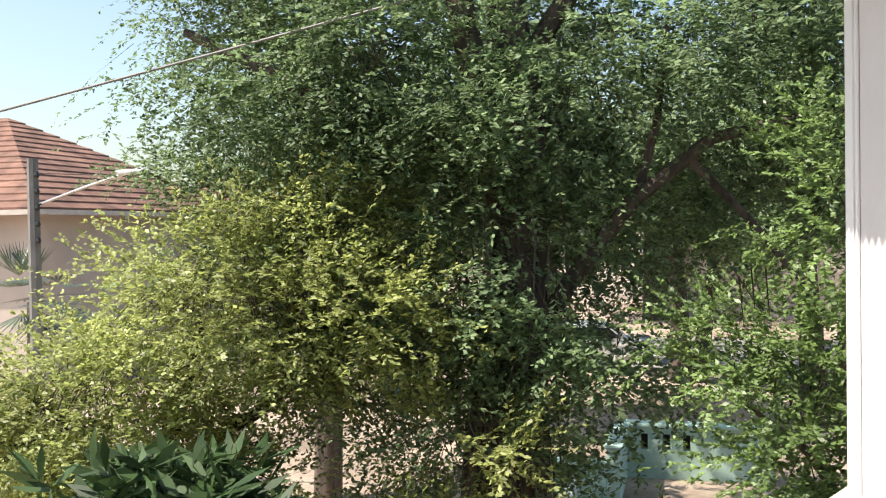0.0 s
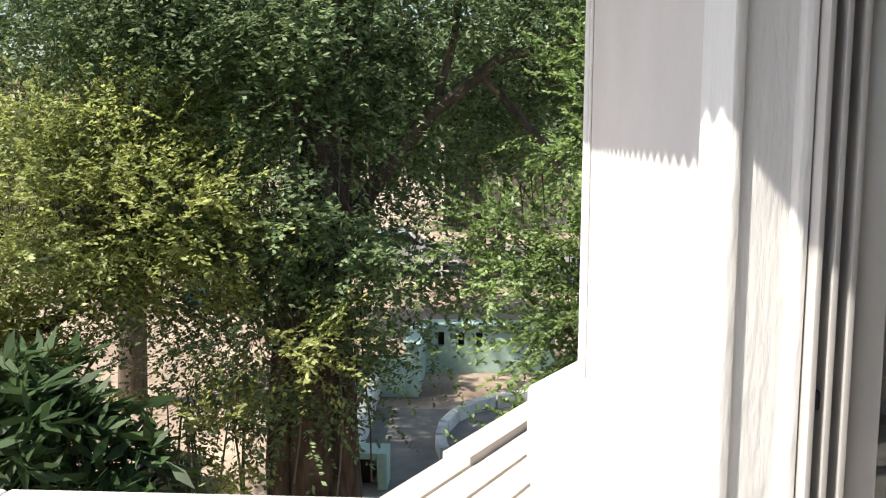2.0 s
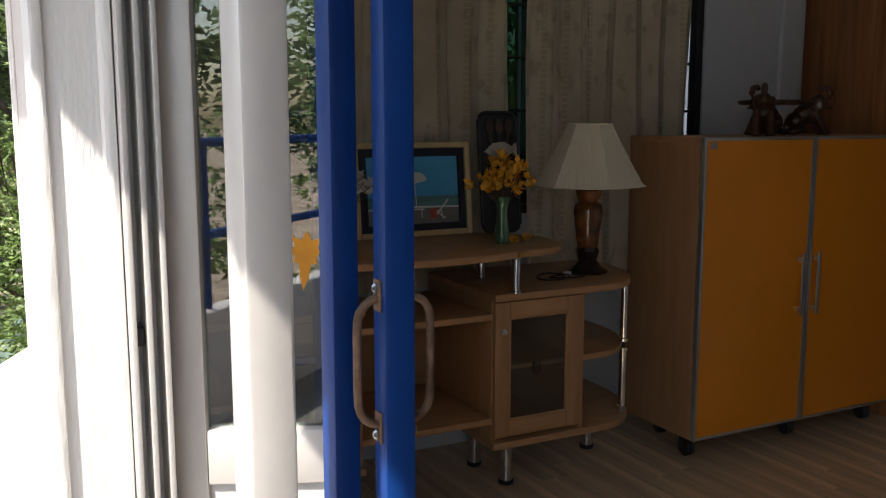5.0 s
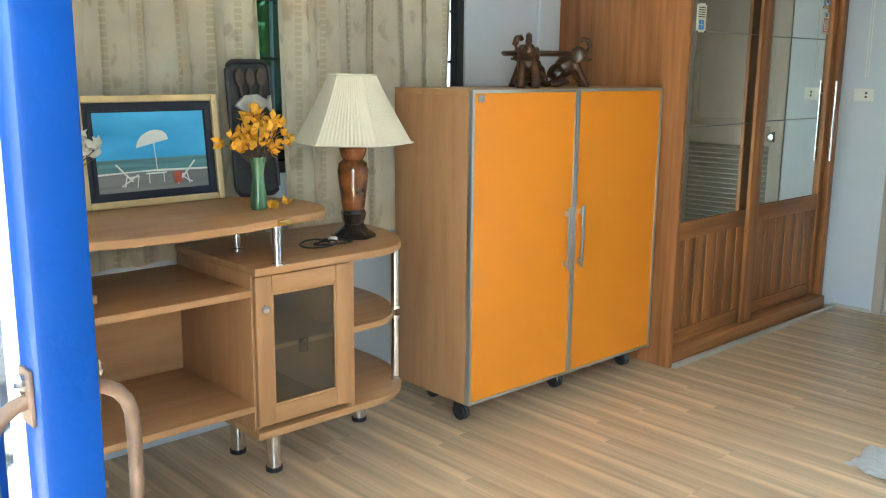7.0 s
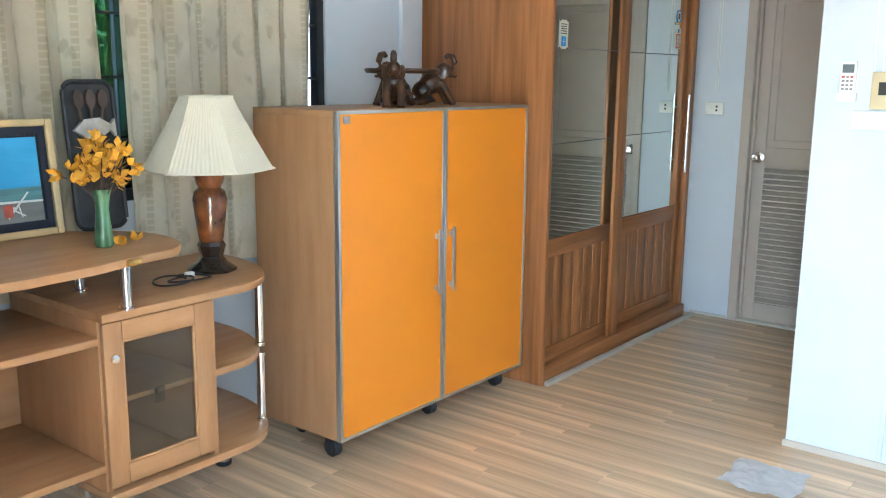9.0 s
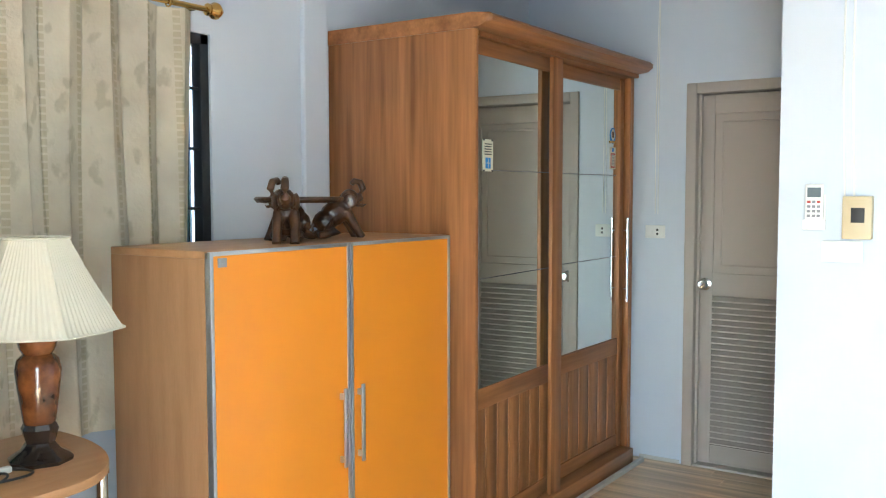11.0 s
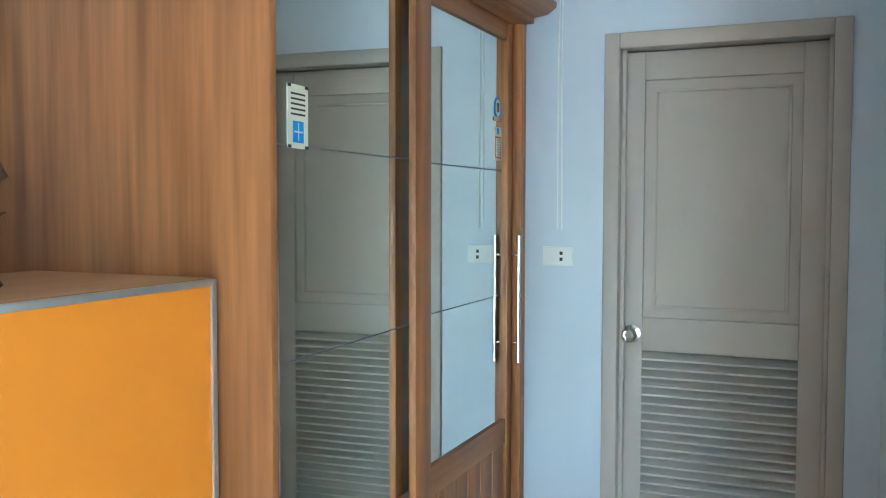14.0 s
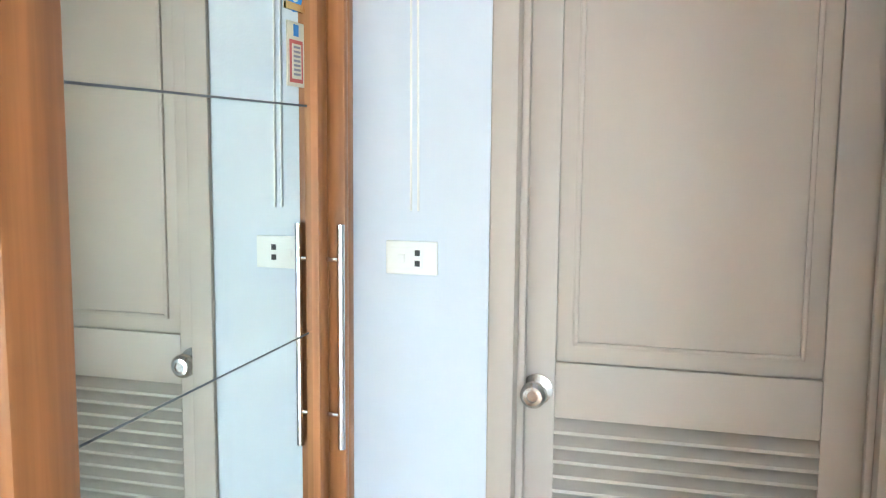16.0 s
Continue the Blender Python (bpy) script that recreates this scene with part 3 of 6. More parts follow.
# ---- outside the door: balcony, ledges, eave ----
structure("balcony_floor", box(-0.6, WX, -2.1, 2.62, -0.18, -0.004), CONCRETE, "concrete balcony floor", "balcony")
structure("parapet_north", box(-0.6, 0.78, 2.36, 2.66, -0.18, 0.52, 0.015), OUT_WALL, "low white balcony parapet", "parapet")
structure("parapet_west", box(-0.72, -0.6, -2.1, 2.66, -0.18, 0.52, 0.015), OUT_WALL, "low white balcony parapet", "parapet")
structure("wall_lower", boxes([(WX, 7.6, 3.50, 3.6, -3.0, -0.2), (WX, WX + 0.1, -2.1, 3.5, -3.0, -0.2)]), OUT_WALL, "white outer wall of the lower floor", "wall")
structure("roof", box(WI, 7.7, -2.2, NO, CZ + 0.12, CZ + 0.3), ROOF_SHEET, "flat grey roof over the room", "roof")
bm = bmesh.new()
prof = [(0.772, 0.30), (0.772, 0.535), (0.782, 0.548), (0.948, 0.642), (0.948, 0.30)]
a = [bm.verts.new((x, -2.1, z)) for x, z in prof]
b = [bm.verts.new((x, 3.60, z)) for x, z in prof]
for i in range(5):
    bm.faces.new((a[i], a[(i + 1) % 5], b[(i + 1) % 5], b[i]))
bm.faces.new(a), bm.faces.new(b)
# the ledge is interrupted by the door
bmesh.ops.recalc_face_normals(bm, faces=bm.faces[:])
for v in bm.verts:
    if v.co.y < 0:
        v.co.y = 1.74
structure("wall_ledge", bm, OUT_WALL, "white ledge with a sloped top along the outer wall", "ledge")
structure("corner_board", boxes([(0.936, 0.949, 3.40, 3.502, 0.64, 2.55), (0.94, 0.949, 3.372, 3.386, 0.64, 2.55)], 0.003), OLD_WOOD_WHITE, "white corner board of the outer wall", "trim")
# blue railing on the parapet behind the door
railing = thing("railing", (-0.66, -0.2, 0.52), "blue painted steel railing on the balcony parapet", "railing")
for z in (0.86, 1.28):
    part("rail", tube([(-0.66, 1.5, z), (-0.66, -2.04, z), (0.93, -2.04, z)], 0.022, 8), BLUE, railing)
for px, py in [(-0.66, 1.5 - 0.59 * k) for k in range(7)] + [(-0.13, -2.04), (0.40, -2.04), (0.92, -2.04)]:
    part("post", tube([(px, py, 0.515), (px, py, 1.28)], 0.016, 8), BLUE, railing)
structure("parapet_south", box(-0.6, WX, -2.1, -1.98, -0.004, 0.52, 0.015), OUT_WALL, "low white balcony parapet", "parapet")
# stepped cream boards of the lower eave
eave = thing("lower_eave", (0.6, 4.6, -0.2), "cream painted eave boards of the lower roof", "eave")
d = Vector((0.455, 0.89, 0)).normalized()
nrm = Vector((d.y, -d.x, 0))
for s0, s1, off, z0, z1 in ((-0.85, 0.46, 0.0, -0.14, 0.020), (0.463, 2.6, 0.0, -0.14, 0.052), (-0.85, 2.6, 0.146, -0.20, 0.012), (-0.85, 2.6, 0.292, -0.24, 0.004), (-0.85, 2.6, 0.438, -0.28, -0.004)):
    p0 = Vector((0.225, 3.872, 0)) + nrm * off
    bm = bmesh.new()
    q = [p0 + d * s0, p0 + d * s1, p0 + d * s1 + nrm * 0.14, p0 + d * s0 + nrm * 0.14]
    lo = [bm.verts.new((v.x, v.y, z0)) for v in q]
    hi = [bm.verts.new((v.x, v.y, z1)) for v in q]
    bm.faces.new(lo), bm.faces.new(hi)
    for i in range(4):
        bm.faces.new((lo[i], lo[(i + 1) % 4], hi[(i + 1) % 4], hi[i]))
    bmesh.ops.recalc_face_normals(bm, faces=bm.faces[:])
    bmesh.ops.bevel(bm, geom=bm.edges[:], offset=0.006, segments=2, affect="EDGES", profile=0.5)
    part("board", bm, CREAM_BOARD, eave)
# corrugated roof over the balcony, whose edge throws the scalloped shadow
bm = bmesh.new()
grid = []
for i in range(0, 481):
    y = -2.2 + 6.0 * i / 480
    wz = 0.010 * math.cos(2 * math.pi * y / 0.076)
    grid.append([bm.verts.new((x, y, z + wz)) for x, z in ((0.36, 2.31), (0.65, 2.42), (WX + 0.05, 2.56))])
for g0, g1 in zip(grid, grid[1:]):
    for k in range(2):
        bm.faces.new((g0[k], g0[k + 1], g1[k + 1], g1[k]))
r = bmesh.ops.solidify(bm, geom=bm.faces[:], thickness=0.006)
structure("canopy", bm, ROOF_SHEET, "corrugated sheet canopy over the balcony", "canopy", shade=60)

# ---- outdoors ----
GZ = -3.0
structure("ground", box(-400, 400, -300, 600, GZ - 0.5, GZ), EARTH, "sandy ground with dry leaves", "ground")
rng = np.random.default_rng(7)


def leaves(centres, outward, count, length, leaf, width, droop=0.35, spread=0.5, flat=False):
    """Corners of leaf blades set along drooping twigs that start at the centres."""
    n = len(centres)
    d = outward + rng.normal(0, spread, (n, 3))
    d[:, 2] -= droop
    d /= np.linalg.norm(d, axis=1, keepdims=True)
    t = rng.random((n, count, 1))
    ln = length * (0.6 + 0.8 * rng.random((n, 1, 1)))
    pos = centres[:, None, :] + d[:, None, :] * t * ln
    pos[..., 2] -= droop * 0.5 * (t * ln)[..., 0] ** 2
    side = np.cross(d, [0, 0, 1.0])
    side /= np.linalg.norm(side, axis=1, keepdims=True) + 1e-6
    sgn = np.where(rng.random((n, count, 1)) < 0.5, -1.0, 1.0)
    axis = side[:, None, :] * sgn * 0.9 + d[:, None, :] * 0.6 + rng.normal(0, 0.3 if flat else 0.55, (n, count, 3))
    axis /= np.linalg.norm(axis, axis=2, keepdims=True)
    w = np.cross(axis, rng.normal(0, 1, (n, count, 3)) * (0.35 if flat else 0.8) + np.array([-0.6, -0.45, 1.0]))
    w /= np.linalg.norm(w, axis=2, keepdims=True) + 1e-6
    ll = leaf * (0.7 + 0.6 * rng.random((n, count, 1)))
    a, b = pos, pos + axis * ll
    m = pos + axis * ll * 0.5
    quad = np.stack([a, m + w * ll * width, b, m - w * ll * width], axis=2)
    return quad.reshape(-1, 3)


def in_blobs(blobs, shell=0.45, bunch=22):
    """Places and outward ways of twigs, gathered in bunches on the shells of the blobs."""
    pts, out = [], []
    for cx, cy, cz, rx, ry, rz, n in blobs:
        m = max(n // bunch, 1)
        v = rng.normal(0, 1, (m, 3))
        v /= np.linalg.norm(v, axis=1, keepdims=True)
        r = shell + (1 - shell) * rng.random((m, 1)) ** 0.7
        bump = 1 + 0.22 * np.sin(5.1 * v[:, :1] + 3 * v[:, 2:3] + cx) * np.cos(4.3 * v[:, 1:2] - 2 * v[:, 2:3] + cy)
        c = np.array([cx, cy, cz]) + v * r * bump * np.array([rx, ry, rz])
        s = 0.17 * min(rx, rz) ** 0.5
        c = np.repeat(c, bunch, axis=0) + rng.normal(0, 1, (m * bunch, 3)) * np.array([s * 1.35, s * 1.35, s * 0.42])
        pts.append(c)
        out.append(np.repeat(v, bunch, axis=0))
    return np.concatenate(pts), np.concatenate(out)


def tree(name, base, blobs, limbs, mat, label, twig=12, length=0.55, leaf=0.068, width=0.24, droop=0.35, group="", spread=0.5, flat=False, shell=0.55, bunch=16):
    t = thing(name, base, label, "tree", group)
    for pts, radii in limbs[:1]:
        part("trunk", tube(pts, radii, 12), BARK, t)
    for pts, radii in limbs[1:]:
        part("limb", tube(pts, radii, 8), BARK, t)
    c, o = in_blobs(blobs, shell, bunch)
    v = leaves(c, o, twig, length, leaf, width, droop, spread, flat)
    crown = cloud("crown", v, np.arange(len(v)).reshape(-1, 4), mat, t)
    # thin twigs that carry the leaves
    pick = rng.choice(len(c), min(len(c) // 8, 900), replace=False)
    tv, tf = [], []
    for i in pick:
        a = Vector(c[i])
        b = a - Vector(o[i]) * 0.5 + Vector((0, 0, 0.25))
        s = Vector((0.006, 0, 0))
        s2 = Vector((0, 0.006, 0))
        k = len(tv)
        tv += [a, b + s, b - s, b + s2, b - s2]
        tf += [(k, k + 1, k + 2), (k, k + 3, k + 4)]
    tagged(cloud("twig", [tuple(v) for v in tv], tf, BARK, t), kind="stuff")
    return t


# the great tree in front of the balcony
tree("tree", (-1.0, 9.1, GZ), [
    (-1.9, 10.6, 3.9, 2.5, 1.6, 2.2, 2300), (-3.4, 10.0, 3.5, 1.7, 1.6, 1.9, 1700), (0.7, 10.6, 4.3, 2.0, 1.5, 1.3, 1000),
    (-1.9, 9.9, 1.3, 1.5, 1.0, 1.5, 1500), (-3.0, 9.6, 1.6, 1.4, 1.2, 1.3, 1200), (2.4, 10.4, 4.6, 1.8, 1.5, 1.2, 800),
    (-4.4, 11.0, 5.0, 1.4, 1.5, 1.6, 900), (-1.7, 9.7, -0.6, 0.9, 0.6, 0.9, 420), (-0.2, 9.4, 0.2, 0.7, 0.5, 0.7, 330), (0.2, 9.9, 1.6, 0.9, 0.8, 0.8, 420),
    (-1.9, 8.5, 3.0, 0.8, 0.4, 1.3, 420), (-0.4, 8.5, 2.9, 0.5, 0.4, 0.9, 240), (-2.6, 8.5, 2.7, 0.9, 0.35, 0.6, 320), (1.7, 9.4, 2.7, 0.9, 0.7, 0.5, 330), (2.5, 9.8, 3.4, 1.0, 0.8, 0.7, 420),
    # The blob at z 7.2 is unseen, added to shade the crown's right side.
    (-0.2, 9.2, 7.2, 1.8, 1.5, 0.8, 600), (-0.6, 8.3, 0.6, 0.6, 0.35, 0.22, 130), (-1.0, 8.35, 1.35, 0.65, 0.3, 0.7, 300), (-1.15, 8.4, -0.55, 0.6, 0.3, 0.6, 220), (-0.9, 8.3, 2.3, 0.6, 0.3, 0.5, 200), (0.6, 10.2, 3.1, 1.9, 1.5, 1.5, 900), (2.1, 9.8, 3.0, 1.3, 1.0, 1.1, 520), (0.9, 8.7, 2.9, 0.9, 0.5, 0.5, 240), (-1.7, 8.3, 0.2, 0.7, 0.4, 0.35, 200), (-2.6, 9.2, 0.2, 0.8, 0.6, 0.7, 420)],
    [([(-1.0, 9.1, GZ), (-1.05, 9.1, -1.8), (-1.0, 9.1, -0.4), (-0.95, 9.1, 1.0), (-0.9, 9.1, 2.4), (-1.2, 9.3, 4.4), (-1.4, 9.5, 6.2)], [0.44, 0.36, 0.30, 0.26, 0.22, 0.16, 0.08]),
     ([(-1.0, 9.05, 1.4), (-1.25, 8.9, 2.6), (-1.5, 8.8, 4.0), (-1.6, 8.9, 5.6)], [0.17, 0.14, 0.11, 0.06]),
     ([(-0.9, 9.1, 0.2), (-0.5, 9.0, 0.9), (0.1, 8.9, 1.65), (0.75, 8.9, 2.15), (1.9, 9.0, 2.4)], [0.12, 0.085, 0.07, 0.055, 0.025]),
     ([(0.55, 8.9, 2.0), (1.1, 8.95, 1.4), (1.7, 9.0, 0.6)], [0.045, 0.03, 0.015]),
     ([(0.1, 8.9, 1.6), (0.3, 8.9, 2.3), (0.4, 9.0, 3.2)], [0.045, 0.035, 0.02]),
     ([(-1.2, 9.3, 2.0), (-2.6, 8.9, 2.6), (-4.2, 8.9, 3.4)], [0.13, 0.09, 0.04]),
     ([(-1.1, 9.3, 2.6), (-0.2, 9.3, 4.0), (0.8, 9.4, 5.2)], [0.12, 0.09, 0.04]),
     ([(-1.35, 8.95, GZ), (-1.4, 8.9, -1.8), (-1.35, 8.95, -0.4), (-1.15, 9.0, 0.8)], [0.17, 0.14, 0.10, 0.06]),
     ([(-0.65, 8.9, GZ), (-0.7, 8.85, -1.6), (-0.75, 8.9, 0.2)], [0.14, 0.10, 0.05])],
    LEAF_DARK, "tall tree with dense small dark green leaves", twig=24, leaf=0.060, flat=True, shell=0.5)
# hanging creepers on its trunk
for k in range(9):
    vx, vy = -1.55 + 0.13 * k, 8.66 + 0.04 * (k % 3)
    if k == 0:
        creeper = thing("creeper", (-1.0, 8.7, GZ), "thin pale creepers hanging down the trunk", "creeper")
    part("vine", tube([(vx + 0.05 * math.sin(2.1 * k + 1.3 * j), vy, 2.6 - 0.4 * (k % 4) - (0.32 + 0.03 * k) * j) for j in range(9)], 0.009, 5), CABLE if k % 3 == 0 else BARK, creeper)
# the lower branches in front of it, with sunlight put into their leaf colour
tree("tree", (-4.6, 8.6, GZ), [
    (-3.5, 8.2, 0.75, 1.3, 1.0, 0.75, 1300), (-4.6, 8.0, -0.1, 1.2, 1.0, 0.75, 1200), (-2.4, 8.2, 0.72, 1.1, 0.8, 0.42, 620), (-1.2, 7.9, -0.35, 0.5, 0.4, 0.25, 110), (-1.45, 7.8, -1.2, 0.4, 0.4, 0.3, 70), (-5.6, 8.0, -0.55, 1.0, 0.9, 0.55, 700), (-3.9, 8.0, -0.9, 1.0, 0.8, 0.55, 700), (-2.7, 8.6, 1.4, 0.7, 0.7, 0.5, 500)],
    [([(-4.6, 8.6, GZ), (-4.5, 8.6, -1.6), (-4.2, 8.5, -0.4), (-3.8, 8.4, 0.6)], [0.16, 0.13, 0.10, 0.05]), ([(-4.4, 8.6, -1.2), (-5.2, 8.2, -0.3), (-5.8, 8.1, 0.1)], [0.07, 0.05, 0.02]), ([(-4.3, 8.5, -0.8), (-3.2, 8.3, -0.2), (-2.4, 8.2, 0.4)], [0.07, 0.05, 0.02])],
    LEAF_SUNLIT, "smaller tree with yellow green leaves coloured as sunlit", twig=24, length=0.5, leaf=0.056, flat=True, droop=0.2)
# feathery tree close to the house corner
tree("tree", (1.75, 7.6, GZ), [
    (1.55, 7.4, 0.2, 0.75, 0.8, 0.7, 330), (1.7, 7.4, -1.0, 0.8, 0.8, 0.8, 380), (1.6, 7.2, -2.0, 0.8, 0.7, 0.6, 250), (0.95, 7.3, 0.70, 0.42, 0.4, 0.18, 72), (1.15, 7.2, -1.9, 0.35, 0.4, 0.2, 56), (1.55, 7.5, 1.5, 0.38, 0.5, 0.7, 150), (1.3, 7.2, -0.1, 0.5, 0.4, 0.2, 90)],
    [([(1.75, 7.6, GZ), (1.75, 7.6, -1.0), (1.7, 7.6, 1.0), (1.8, 7.7, 3.2)], [0.10, 0.08, 0.06, 0.03]), ([(1.75, 7.6, -0.8), (1.3, 7.4, -0.1), (0.8, 7.3, 0.3)], [0.04, 0.03, 0.01])],
    LEAF_FERN, "feathery light green tree beside the house", twig=46, length=0.45, leaf=0.046, width=0.24, droop=0.15, flat=True, bunch=8)
# long dark leaves low on the left
tree("shrub", (-3.2, 6.5, GZ), [
    (-2.75, 6.2, -0.42, 0.55, 0.45, 0.30, 120), (-2.05, 6.1, -0.80, 0.40, 0.40, 0.32, 80), (-3.3, 6.5, -0.75, 0.7, 0.6, 0.45, 120), (-5.8, 8.6, -0.8, 0.8, 0.6, 0.6, 100)],
    [([(-3.2, 6.5, GZ), (-3.2, 6.5, -1.6), (-3.1, 6.3, -0.6)], [0.08, 0.06, 0.03]), ([(-3.2, 6.5, -2.0), (-2.5, 6.2, -0.9)], [0.05, 0.02])],
    LEAF_MANGO, "mango shrub with long dark drooping leaves", twig=12, length=0.25, leaf=0.25, width=0.13, droop=0.9, spread=0.4, bunch=5)
tree("shrub", (3.6, 6.4, GZ), [
    (3.2, 6.2, 1.4, 1.0, 0.8, 1.5, 420), (4.6, 6.2, 1.6, 1.0, 0.8, 1.5, 420), (6.0, 6.4, 1.6, 1.0, 0.8, 1.6, 420), (7.6, 6.8, 1.6, 1.2, 0.8, 1.6, 420)],
    [([(3.8, 6.4, GZ), (3.8, 6.4, 0.0), (3.9, 6.3, 2.2)], [0.09, 0.07, 0.03])],
    LEAF_FERN, "leafy green shrub behind the window", twig=16, length=0.5, leaf=0.09)
# trees on the near side of the house, seen in the glass
for bx, by, s in ((-2.2, -7.5, 1.0), (-5.5, -6.0, 1.1), (0.8, -8.5, 0.9), (-8.5, -3.0, 1.0)):
    tree("tree", (bx, by, GZ), [(bx, by, 1.6 * s, 2.2 * s, 1.8 * s, 2.0 * s, 620), (bx + 0.9, by - 0.6, -0.6, 1.6, 1.3, 1.2, 260)],
         [([(bx, by, GZ), (bx + 0.1, by, -0.8), (bx, by, 1.8)], [0.24, 0.18, 0.06])], LEAF_DARK, "leafy tree beside the balcony", twig=16, length=0.7, leaf=0.11, width=0.28, flat=True)
# Made-up tree whose high crown is placed to shade the sandy yard.
tree("tree", (-5.2, 14.6, GZ), [(-3.8, 14.0, 3.9, 2.7, 2.2, 1.0, 900), (-5.8, 14.4, 3.2, 1.6, 1.5, 1.0, 420)],
     [([(-5.2, 14.6, GZ), (-5.1, 14.6, -0.5), (-4.8, 14.4, 1.8), (-4.2, 14.2, 3.6)], [0.24, 0.20, 0.15, 0.07])], LEAF_DARK, "broad tree added to shade the yard", twig=18, length=0.8, leaf=0.10, width=0.28, flat=True)
# trees behind the yard; the last two are added to shade the ground
for bx, by, s in ((0.42, 27.0, 1.0), (-5.5, 30.0, 1.2), (6.0, 33.0, 1.3), (-12.0, 34.0, 1.1), (-16.0, 40.0, 1.3), (12.0, 40.0, 1.5), (-22.0, 46.0, 1.5), (-1.0, 44.0, 1.4), (-3.2, 20.5, 0.95), (3.2, 21.5, 0.95)):
    big = 15 < by < 28
    tree("tree", (bx, by, GZ), [
        (bx, by, 2.6 * s + (1.2 if big else 0), 3.2 * s, 2.4 * s, 2.0 * s, 900), (bx + 1.8 * s, by, 1.2 * s + (1.2 if big else 0), 2.0 * s, 1.6 * s, 1.3 * s, 450), (bx - 1.8 * s, by - 0.5, 1.6 * s + (1.0 if big else 0), 2.0 * s, 1.6 * s, 1.4 * s, 450)],
        [([(bx - 0.1, by, GZ), (bx - 0.12, by, -1.2), (bx - 0.2, by, 0.4), (bx, by, 2.5)], [0.34 * s, 0.26 * s, 0.2 * s, 0.08]), ([(bx + 0.35, by + 0.1, GZ), (bx + 0.6, by + 0.1, -1.2), (bx + 0.9, by, 1.0)], [0.26 * s, 0.2 * s, 0.1])],
        LEAF_FERN if s > 0.97 else LEAF_DARK, "broad tree behind the yard", twig=16, length=0.9, leaf=0.15, width=0.28, flat=True, shell=0.3)

# mint green yard walls with small openings
wall = thing("yard_wall", (0.2, 17.0, GZ), "weathered mint green yard wall with small openings", "wall")
cols = (-0.53, -0.29, -0.17, 0.09, 0.21, 0.43, 0.55, 1.9)
for r in [(-0.53, 1.9, 17.0, 17.2, GZ, -2.50), (-0.53, 1.9, 17.0, 17.2, -2.22, -2.10)] + [(cols[k], cols[k + 1], 17.0, 17.2, -2.50, -2.22) for k in (0, 2, 4, 6)]:
    part("wall_block", box(*r), MINT, wall)
# Added brown board darkens the openings in place of their shade.
part("wall_backing", box(-0.5, 1.85, 17.2, 17.24, GZ, -2.12), BARK, wall)
part("coping", box(-0.58, 1.95, 16.93, 17.27, -2.10, -2.03, 0.02), MINT, wall)
wall = thing("yard_wall", (-1.2, 15.6, GZ), "weathered mint green yard wall corner", "wall")
part("wall_block", box(-0.74, -0.52, 15.3, 17.0, GZ, -2.10, 0.02), MINT, wall)
part("wall_block", box(-1.85, -0.74, 15.3, 15.52, GZ, -2.40, 0.02), MINT, wall)
part("coping", box(-1.90, -0.70, 15.24, 15.58, -2.40, -2.33, 0.02), MINT, wall)
part("coping", box(-0.78, -0.48, 15.26, 17.0, -2.10, -2.04, 0.02), MINT, wall)
wing = thing("yard_wall", (-1.7, 14.2, GZ), "leaning whitewashed channel wall of broken slabs", "wall")
for k, (y0, y1, h) in enumerate(((12.6, 13.3, -2.62), (13.33, 14.2, -2.52), (14.23, 15.2, -2.45))):
    part("slab", box(-1.50 - 0.12 * k, -1.38 - 0.12 * k, y0, y1, GZ, h, 0.03), STONE_WHITE, wing)
kerb = thing("kerb", (-1.2, 13.4, GZ), "whitewashed concrete kerb of a channel", "kerb")
for k in range(4):
    part("kerb_stone", box(-1.22 - 0.03 * k, -1.08 - 0.03 * k, 11.75 + 0.9 * k, 12.63 + 0.9 * k, GZ, -2.55 + 0.02 * (k % 2), 0.03), STONE_WHITE, kerb)
culvert = thing("culvert", (-1.0, 11.35, GZ), "grey green concrete culvert box with a round mouth", "culvert")
part("box", boxes([(-1.40, -1.30, 11.2, 11.6, GZ, -2.50), (-0.72, -0.60, 11.2, 11.6, GZ, -2.50), (-1.30, -0.72, 11.2, 11.6, -2.58, -2.50), (-1.30, -0.72, 11.45, 11.6, GZ, -2.58)], 0.012), MINT, culvert)
# Dark disc set in the box, its colour standing for the shade inside.
part("mouth", xz_plate([(-1.01 + 0.25 * math.cos(a), -2.82 + 0.22 * math.sin(a)) for a in [2 * math.pi * k / 28 for k in range(28)]], 11.43, 11.449), DEEP_SHADE, culvert, "round culvert mouth, a dark plate for the shade inside")
kerb = thing("kerb", (0.2, 13, GZ), "curved whitewashed garden kerb", "kerb")
for k in range(9):
    a0, a1 = radians(200 - 16 * k), radians(200 - 16 * (k + 1) + 1.5)
    ring = [(1.6 + 1.70 * math.cos(a), 13.0 + 2.2 * math.sin(a)) for a in (a0, a1)] + [(1.6 + 1.56 * math.cos(a), 13.0 + 2.05 * math.sin(a)) for a in (a1, a0)]
    part("kerb_stone", slab(ring, GZ, GZ + 0.22, 0.01), STONE_WHITE, kerb)
structure("pavement", box(-1.6, 2.4, 10.6, 14.6, GZ, GZ + 0.03), CONCRETE, "grey concrete yard paving", "paving")

# parked things and fence far behind the yard
fence = thing("fence", (1.6, 27.6, GZ), "low pale metal fence with rails", "fence")
for k in range(9):
    part("post", box(-1.6 + 0.8 * k, -1.54 + 0.8 * k, 27.6, 27.66, GZ, GZ + 1.0), STONE_WHITE, fence)
